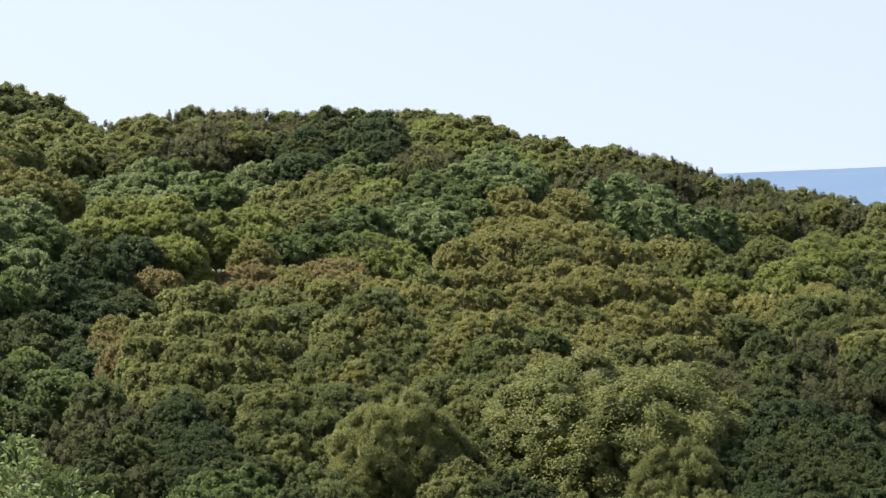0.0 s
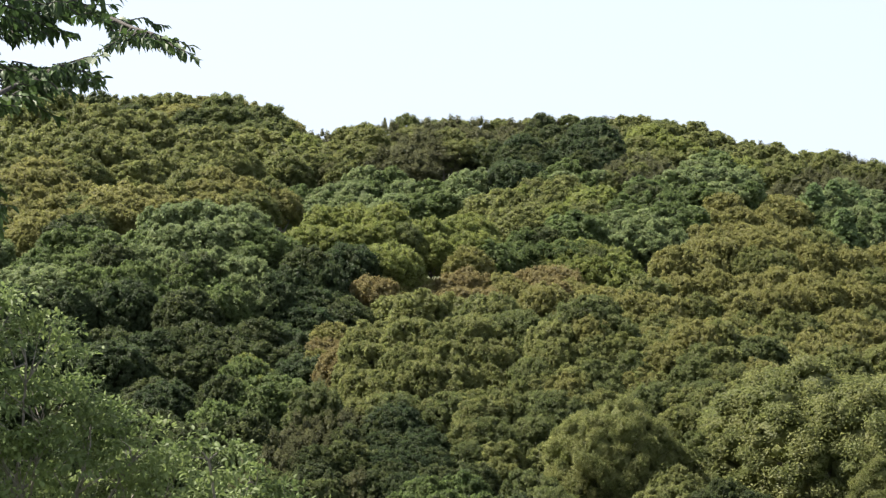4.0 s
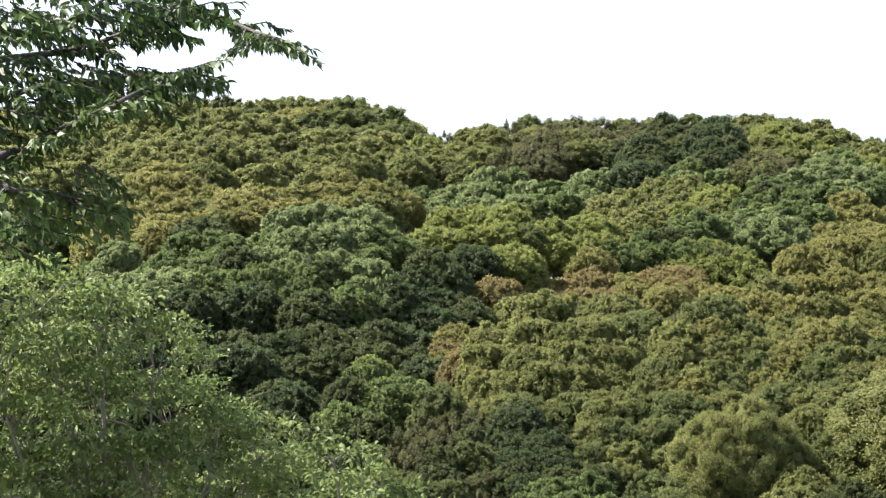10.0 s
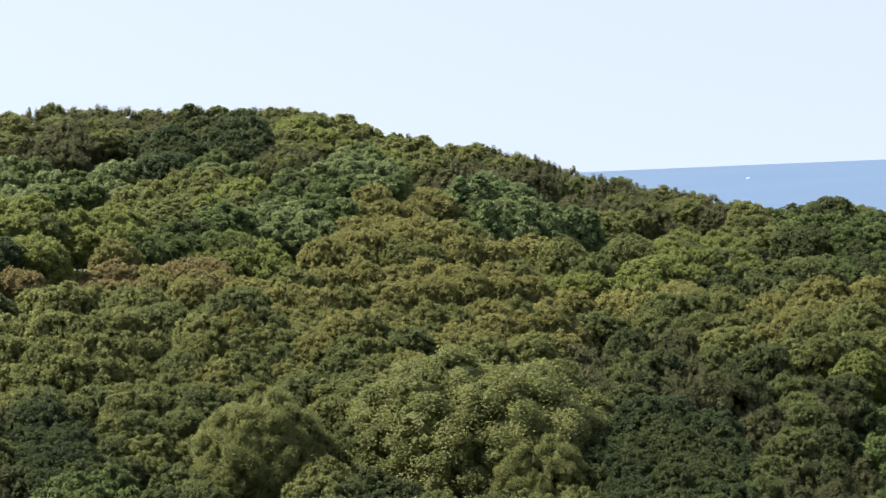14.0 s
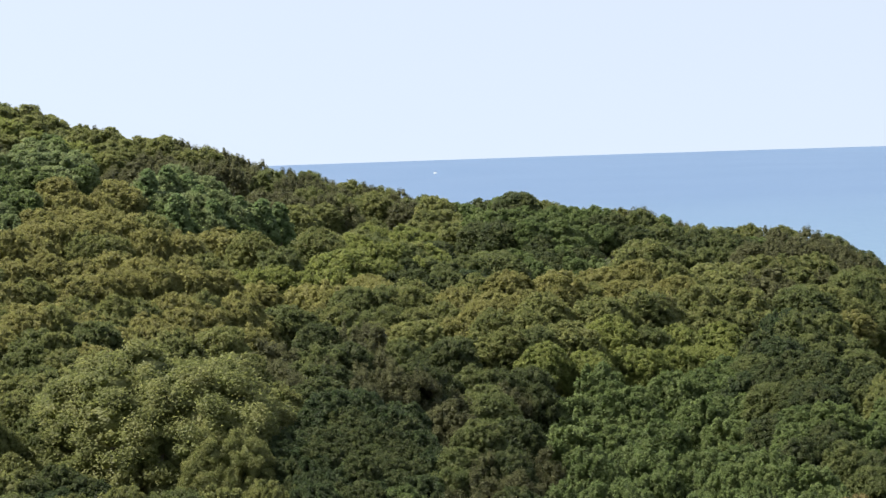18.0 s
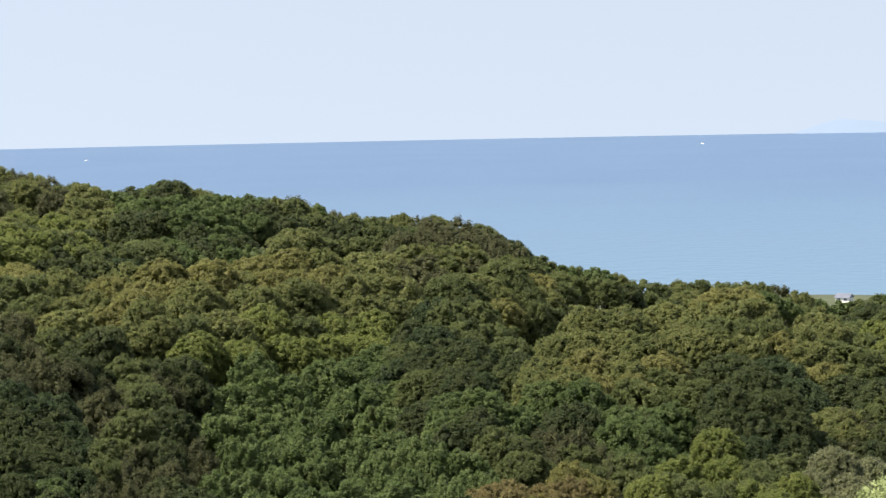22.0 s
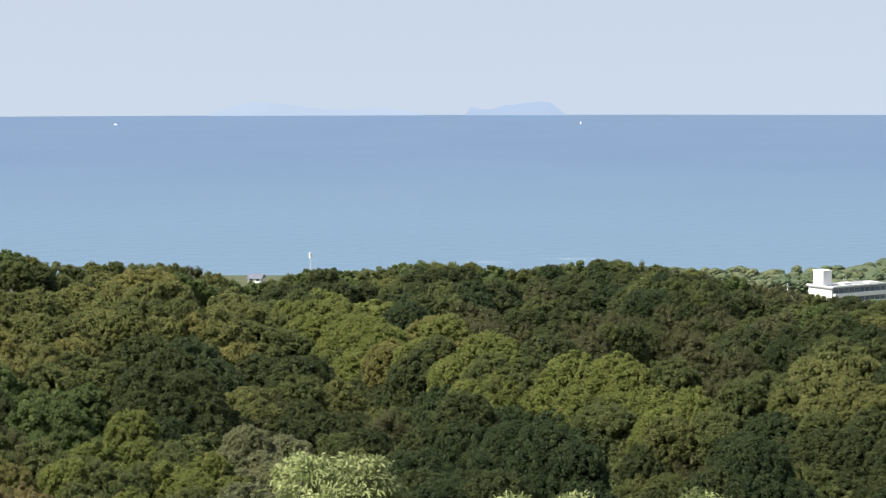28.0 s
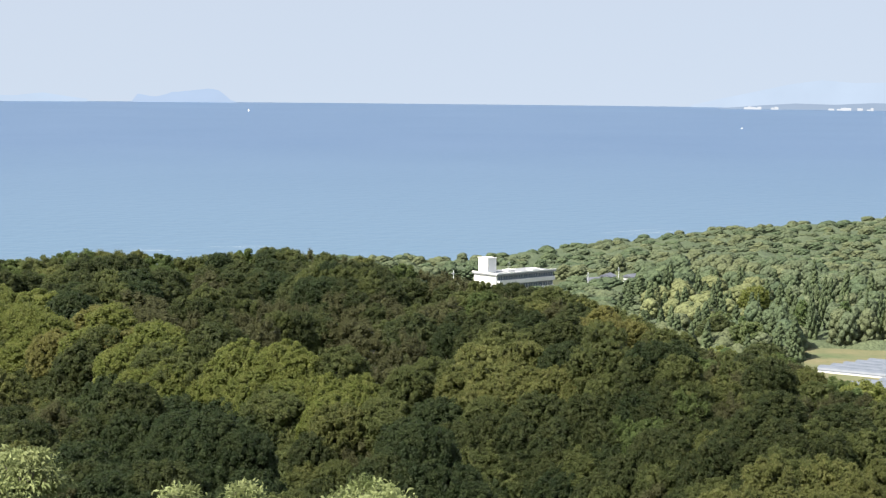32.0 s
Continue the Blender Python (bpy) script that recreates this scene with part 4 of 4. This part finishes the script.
for az, top in ((51.75, -5.72), (52.6, -5.57), (48.0, -5.72)):
    ob, h = pole(az, 770, top, "utility_pole", "grey concrete utility pole with a crossarm", 0.2)
    part("crossarm", box(-1, -0.08, h - 1.2, 1, 0.08, h - 1.0), STEEL, ob)

# ---- field and greenhouses ----
fv, ff = [], []
for i, r in enumerate(np.linspace(492, 620, 15)):
    for j, az in enumerate(np.linspace(57.75, 66, 19)):
        q = spot(az, r)
        fv.append((q.x, q.y, q.z + 0.25))
ff = [(i * 19 + j, i * 19 + j + 1, (i + 1) * 19 + j + 1, (i + 1) * 19 + j) for i in range(14) for j in range(18)]
field = new("field", mesh_of("field", fv, ff, GRASS, True))
tagged(field, "dry yellowish grass field in a clearing", "field", kind="structure")


def greenhouse(az, r, turn, length):
    ob = tagged(new("greenhouse"), "long low greenhouse tunnel of grey film with white skirts", "greenhouse", "greenhouses in the field")
    ob.matrix_basis = oriented(az, r, turn) @ Matrix.Translation((0, 0, 0.25))
    v, f = [], []
    arc = [(-2.6, 0.0), (-2.55, 0.7), (-2.2, 1.2), (-1.3, 1.6), (0, 1.75), (1.3, 1.6), (2.2, 1.2), (2.55, 0.7), (2.6, 0.0)]
    for y in (0, length):
        v += [(x, y, z) for x, z in arc]
    f = [(i, i + 1, i + 10, i + 9) for i in range(8)] + [tuple(range(17, 8, -1))]
    part("end_panel", mesh_of("end_panel", v[:9], [tuple(range(9))], GREY_FILM), None, ob, "dull grey end panel")
    part("film_roof", mesh_of("film_roof", v, f, VINYL), None, ob)
    part("skirt", box(2.63, 0.0, 0, 2.72, length, 0.45), WHITE_FILM, ob, "white film skirt")
    return ob


for i in range(5):
    greenhouse(58.2 + i * 0.33, 573 + i * 4.2, -172, 40)
for i in range(3):
    greenhouse(58.95 + i * 0.45, 545 + i * 4.2, -172, 40)

# ---- sea distance ----
def isle(name, label, az0, az1, r, heights, mat):
    """A long low land form on the horizon with thickness, its crest through the given heights."""
    n = len(heights)
    v, f = [], []
    for i in range(n):
        az = az0 + (az1 - az0) * i / (n - 1)
        v += [tuple(spot(az, r, -0.5)), tuple(spot(az, r + 20, heights[i])), tuple(spot(az, r + 40, -0.5))]
    for i in range(n - 1):
        a, b = i * 3, i * 3 + 3
        f += [(a, b, b + 1, a + 1), (a + 1, b + 1, b + 2, a + 2)]
    ob = new(name, mesh_of(name, v, f, mat, True))
    return tagged(ob, label, "island", kind="structure")


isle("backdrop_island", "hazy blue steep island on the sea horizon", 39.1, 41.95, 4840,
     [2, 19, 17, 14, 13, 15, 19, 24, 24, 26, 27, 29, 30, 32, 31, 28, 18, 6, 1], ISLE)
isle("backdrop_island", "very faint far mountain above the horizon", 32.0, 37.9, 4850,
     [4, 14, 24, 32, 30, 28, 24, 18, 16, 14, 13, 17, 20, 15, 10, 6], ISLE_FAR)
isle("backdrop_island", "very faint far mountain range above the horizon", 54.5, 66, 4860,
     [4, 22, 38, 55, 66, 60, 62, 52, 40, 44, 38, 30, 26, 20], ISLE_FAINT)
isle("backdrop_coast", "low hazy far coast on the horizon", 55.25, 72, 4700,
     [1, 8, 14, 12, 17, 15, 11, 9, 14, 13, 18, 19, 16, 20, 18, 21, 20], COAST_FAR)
town_rng = np.random.default_rng(3)
bm = bmesh.new()
for i in range(20):
    az = town_rng.choice([56.2, 56.6, 58.4, 58.8, 59.2, 59.8]) + town_rng.uniform(-0.25, 0.25)
    q = spot(az, 4690, 0)
    s = town_rng.uniform(2, 5)
    box(q.x - s, q.y - s, 0, q.x + s, q.y + s, town_rng.uniform(3, 7), bm=bm)
me = bpy.data.meshes.new("far_town")
bm.to_mesh(me)
bm.free()
# the houses glow too, their haze painted in
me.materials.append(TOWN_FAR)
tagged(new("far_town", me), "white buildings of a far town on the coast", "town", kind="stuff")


def boat(az, el, length, turn, label):
    r = 95 / math.tan(radians(-el))
    ob = tagged(new("boat"), label, "boat", "boats on the sea")
    ob.matrix_basis = oriented(az, r, turn, 0.0)
    bm = bmesh.new()
    rows = []
    for s, w in ((-0.5, 0.09), (-0.2, 0.13), (0.15, 0.12), (0.38, 0.07), (0.5, 0.004)):
        y = s * length
        rows.append([bm.verts.new(q) for q in ((-w * length, y, 1.6 + max(0, s)), (-w * length * 0.7, y, -0.4), (w * length * 0.7, y, -0.4), (w * length, y, 1.6 + max(0, s)))])
    for a, b in zip(rows, rows[1:]):
        for i in range(4):
            bm.faces.new((a[i], a[(i + 1) % 4], b[(i + 1) % 4], b[i]))
    bm.faces.new(rows[0][::-1])
    bm.faces.new(rows[-1])
    part("hull", bm, WHITE_WALL, ob)
    part("cabin", box(-0.07 * length, -0.3 * length, 1.4, 0.07 * length, 0.05 * length, 1.4 + 0.16 * length, 0.1), WHITE_WALL, ob)
    return ob


boat(42.29, -1.36, 14, -45, "white motor boat on the sea")
boat(29.47, -1.36, 6, 20, "small white boat on the sea")
boat(12.51, -1.48, 7, 60, "tiny white boat on the sea")
boat(55.9, -1.7, 4.5, -40, "small white boat on the sea")

# ---- trees beside the lookout ----
def leaf_cloud(points, dirs, rng, size, slim, droop, mat, name, twist=0.5):
    """Pointed folded leaves, six points each, hanging from points along dirs."""
    pos = np.array(points)
    n = len(pos)
    t = unit(np.array(dirs) + rng.normal(0, 0.35, (n, 3)) + np.array([0, 0, -droop]))
    b = unit(np.cross(t, rng.normal(0, twist, (n, 3)) + np.array([0, 0, 1.0])))
    up = np.cross(b, t)
    s = (size * rng.uniform(0.65, 1.25, n))[:, None]
    w = s * slim * 0.5
    v = np.stack([pos, pos + t * s * 0.35 + b * w + up * w * 0.4, pos + t * s * 0.7 + b * w * 0.75 + up * w * 0.25 - np.array([0, 0, 0.06]) * s,
                  pos + t * s - np.array([0, 0, 0.18]) * s, pos + t * s * 0.7 - b * w * 0.75 + up * w * 0.25 - np.array([0, 0, 0.06]) * s,
                  pos + t * s * 0.35 - b * w + up * w * 0.4, pos + t * s * 0.5], 1).reshape(-1, 3)
    i = np.arange(n)[:, None] * 7
    f = np.concatenate([i + np.array(q) for q in ((0, 1, 6), (1, 2, 6), (2, 3, 6), (3, 4, 6), (4, 5, 6), (5, 0, 6))])
    return fast_mesh(name, v, f, mat)


# leafy masses: azimuth, elevation, half width and half height in degrees, twigs
CHERRY_MASSES = [
    (-20.3, 4.9, 1.8, 0.5, 40), (-17.0, 4.8, 1.4, 0.4, 36), (-19.4, 3.3, 1.9, 0.4, 46), (-17.0, 3.2, 1.3, 0.3, 30),
    (-20.8, 2.4, 1.3, 0.5, 26), (-18.0, 2.8, 0.8, 0.3, 14), (-18.9, 0.1, 0.9, 0.7, 22), (-20.7, -0.5, 1.1, 0.7, 28), (-22.5, 2.0, 1.2, 2.0, 45),
]


def cherry_tree():
    rng = np.random.default_rng(21)
    ob = tagged(new("cherry_tree"), "tall cherry tree with long leafy branches overhanging the view", "tree")
    foot = spot(-30, 9.5)
    fork = at_el(-28, 0.0, 9.6)
    trunk = bent(foot - Vector((0, 0, 0.3)), fork, rng, 0.05, 6) + bent(fork, at_el(-27, 9, 9.6), rng, 0.06, 5)[1:]
    v, f = tube(trunk, np.linspace(0.2, 0.07, len(trunk)), 10)
    part("trunk", mesh_of("trunk", v, f, CHERRY_BARK, True), None, ob)
    paths = [  # azimuth, elevation of points along each limb, and its distance
        (10.0, [(-27.81, 1.95), (-23.33, 3.32), (-21.39, 3.72), (-19.25, 3.87), (-18.08, 4.11), (-16.92, 4.51), (-15.76, 4.90)]),
        (10.3, [(-27.53, 4.09), (-23.34, 5.07), (-20.42, 5.66), (-17.51, 5.67), (-15.8, 5.1), (-14.8, 4.6), (-13.9, 4.15), (-13.3, 3.95)]),
        (9.6, [(-28.10, 0.20), (-23.81, 0.50), (-21.47, 1.04), (-20.31, 1.34), (-19.34, 1.78), (-17.79, 2.42), (-16.6, 2.95), (-15.7, 3.25)]),
        (9.3, [(-28.10, 0.39), (-23.81, 0.89), (-21.57, 0.70), (-20.69, 0.18), (-19.82, 0.11), (-18.65, -0.26)]),
        (9.9, [(-27.81, 1.37), (-23.81, 2.06), (-21.38, 2.65), (-19.93, 2.94), (-17.98, 3.05), (-16.14, 3.15)]),
        (10.6, [(-27.43, 4.68), (-23.83, 5.27), (-21.39, 4.69), (-19.83, 4.40), (-18.48, 4.89), (-17.31, 5.67)]),
    ]
    pts, dirs, twigs = [], [], []

    def spray(start, ahead, side, length):
        """A twig with leaves along it."""
        sideways = ahead.cross(Vector((0, 0, 1))).normalized() * side
        out = (ahead * rng.uniform(0.5, 1.0) + sideways * rng.uniform(0.1, 0.8) + Vector((0, 0, rng.uniform(-0.3, 0.2)))).normalized()
        tw = bent(start, start + out * length - Vector((0, 0, 0.15 * length)), rng, 0.01, 4)
        twigs.append(tube(tw, np.linspace(0.005, 0.002, 5), 4))
        for s in np.linspace(0.05, 1.0, max(6, int(length / 0.0115))):
            k = min(int(s * 4), 3)
            pts.append(tw[k].lerp(tw[k + 1], s * 4 - k))
            dirs.append(out * 0.7 + Vector(rng.normal(0, 0.45, 3)))

    for dist, line in paths:
        line = [at_el(a, e, dist + 0.25 * i * rng.uniform(-0.5, 0.5)) for i, (a, e) in enumerate(line)]
        fine = []
        for a, b in zip(line, line[1:]):
            fine += [a.lerp(b, s / 4) for s in range(4)]
        fine.append(line[-1])
        v, f = tube(fine, np.linspace(0.027, 0.005, len(fine)), 7)
        part("limb", mesh_of("limb", v, f, CHERRY_BARK, True), None, ob)
        for i in range(5, len(fine)):
            ahead = (fine[min(i + 1, len(fine) - 1)] - fine[i - 1]).normalized()
            for side in (-1, 1):
                spray(fine[i], ahead, side, rng.uniform(0.14, 0.32))
    for a, e, ra, re, count in CHERRY_MASSES:
        for i in range(count * 2 // 3):
            u, w = rng.normal(0, 0.5, 2).clip(-1, 1)
            start = at_el(a + u * ra, e + w * re, 9.9 + rng.uniform(-0.5, 0.6))
            spray(start, Vector((0.75, 0.2, -0.15)).normalized(), rng.choice([-1, 1]), rng.uniform(0.15, 0.3))
    v, f = joined(twigs)
    tagged(part("twig_spray", mesh_of("twig_spray", v, f, CHERRY_BARK), None, ob), kind="stuff")
    part("crown", leaf_cloud(pts, dirs, rng, 0.052, 0.46, 0.6, CHERRY_LEAF, "crown"), None, ob, "pointed drooping dark green leaves")
    return ob


cherry_tree()


def airy_tree(name, label, az, r, tops, mat, size, slim, droop, sprays, seed, group="", tier=0.13, twist=0.6, heap=16):
    """A tree whose limbs end in leafy sprays round the given tops (azimuth, elevation, radius in metres)."""
    rng = np.random.default_rng(seed)
    ob = tagged(new(name), label, "tree", group)
    foot = spot(az, r)
    mean = sum((at_el(a, e, r) for a, e, _ in tops), Vector()) / len(tops)
    fork = foot.lerp(mean, 0.45)
    v, f = tube(bent(foot - Vector((0, 0, 0.3)), fork, rng, 0.05, 4), np.linspace(0.12, 0.07, 5), 8)
    part("trunk", mesh_of("trunk", v, f, BARK, True), None, ob)
    pts, dirs, twigs = [], [], []
    for a, e, rad in tops:
        mid = at_el(a, e, r + rng.uniform(-0.8, 0.8)) - Vector((0, 0, rad * 0.75))
        limb = bent(fork, mid, rng, 0.12, 6)
        v, f = tube(limb, np.linspace(0.045, 0.014, 7), 6)
        part("limb", mesh_of("limb", v, f, BARK, True), None, ob)
        for i in range(int(sprays * rad * rad)):
            d = Vector(unit(rng.normal(0, 1, 3) + np.array([0, 0, 0.5])))
            end = mid + d * rad * rng.uniform(0.55, 1.0)
            start = limb[int(rng.integers(4, 7))].lerp(mid, 0.7)
            if i % 3 == 0:
                twigs.append(tube(bent(start, end, rng, 0.03, 3), [0.012, 0.009, 0.006, 0.003], 4))
            for j in range(heap):
                pts.append(end + Vector((rng.normal(0, tier), rng.normal(0, tier), rng.normal(0, tier * 0.28))))
                dirs.append(d * 0.6 + Vector(rng.normal(0, 0.5, 3)))
    v, f = joined(twigs)
    tagged(part("twig_spray", mesh_of("twig_spray", v, f, BARK), None, ob), kind="stuff")
    part("crown", leaf_cloud(pts, dirs, rng, size, slim, droop, mat, "crown", twist), None, ob)
    return ob


airy_tree("zelkova_tree", "airy zelkova tree with fine green leaves and grey limbs", -19.4, 26,
          [(-20.5, -9.2, 0.8), (-18.3, -9.4, 0.8), (-16.2, -9.5, 0.8), (-14.2, -9.3, 0.6), (-13.6, -7.7, 0.6), (-14.6, -6.7, 0.6), (-12.7, -8.4, 0.5), (-15.6, -5.6, 0.5), (-20.39, -1.72, 0.9), (-21.66, -2.60, 0.9), (-18.64, -2.49, 0.8), (-19.90, -3.47, 0.9), (-17.28, -3.65, 0.7), (-21.16, -4.64, 0.8), (-18.73, -4.82, 0.8), (-16.98, -5.20, 0.8),
           (-19.60, -6.38, 0.8), (-21.35, -6.78, 0.8), (-17.65, -6.76, 0.9), (-15.81, -6.36, 0.7), (-14.83, -7.52, 0.7), (-19.79, -7.94, 0.8), (-16.87, -8.21, 0.9), (-21.63, -8.33, 0.8), (-22.82, -4.06, 0.9)],
          ZELKOVA_LEAF, 0.088, 0.5, 0.3, 62, 31, tier=0.12, heap=30)
airy_tree("zelkova_sapling", "young leafy zelkova with bright green upright sprays", -11.6, 24,
          [(-12.5, -7.2, 0.34), (-11.5, -7.9, 0.36), (-10.4, -8.6, 0.36), (-11.9, -8.8, 0.45), (-13.0, -8.6, 0.4)],
          ZELKOVA_LEAF, 0.085, 0.5, 0.2, 110, 35, tier=0.1, heap=26)
airy_tree("pale_leaved_tree", "young tree with drooping pale green leaves below the lookout", 35.2, 22,
          [(34.6, -10.75, 0.36), (36.2, -10.75, 0.38), (35.4, -11.7, 0.5)], SHOOT_LEAF, 0.068, 0.36, 0.5, 620, 32, "pale trees below the lookout", 0.075, 1.0, 30)
airy_tree("pale_leaved_tree", "young tree with upright pale green shoots below the lookout", 41.3, 21,
          [(40.4, -11.75, 0.17), (42.2, -11.75, 0.16), (41.3, -12.9, 0.4)], SHOOT_LEAF, 0.072, 0.34, 0.1, 900, 33, "pale trees below the lookout", 0.07, 1.0, 26)
airy_tree("pale_leaved_tree", "young tree with upright pale green shoots below the lookout", 45.6, 21,
          [(45.6, -11.6, 0.24), (45.0, -12.0, 0.2), (46.2, -11.95, 0.2)], SHOOT_LEAF, 0.072, 0.34, 0.1, 800, 34, "pale trees below the lookout", 0.07, 1.0, 26)

# ---- breakers along the shore ----
def breakers():
    """Low foam crests in long broken lines off the beach."""
    rng = np.random.default_rng(8)
    verts, faces = [], []
    for line in range(11):
        az = rng.uniform(22, 60)
        r = float(np.interp(az, SHORE_AZ, SHORE_R)) + 40 + 190 * rng.random() ** 1.5
        n = int(rng.integers(14, 34))
        if 31 < az < 36:
            continue
        k = len(verts)
        for i in range(n):
            a = az + i * 0.09
            q = float(np.interp(a, SHORE_AZ, SHORE_R)) - float(np.interp(az, SHORE_AZ, SHORE_R)) + r + rng.normal(0, 0.7)
            w = 0.3 * math.sin(math.pi * (i + 0.5) / n) * rng.uniform(0.4, 1.2)
            verts += [tuple(spot(a, q - w, 0.03)), tuple(spot(a, q, 0.03 + 0.28 * w)), tuple(spot(a, q + w, 0.03))]
        for i in range(n - 1):
            b = k + i * 3
            faces += [(b, b + 3, b + 4, b + 1), (b + 1, b + 4, b + 5, b + 2)]
    ob = new("breakers", mesh_of("breakers", verts, faces, FOAM, True))
    tagged(ob, "thin white breakers rolling toward the shore", "waves", kind="stuff")


breakers()
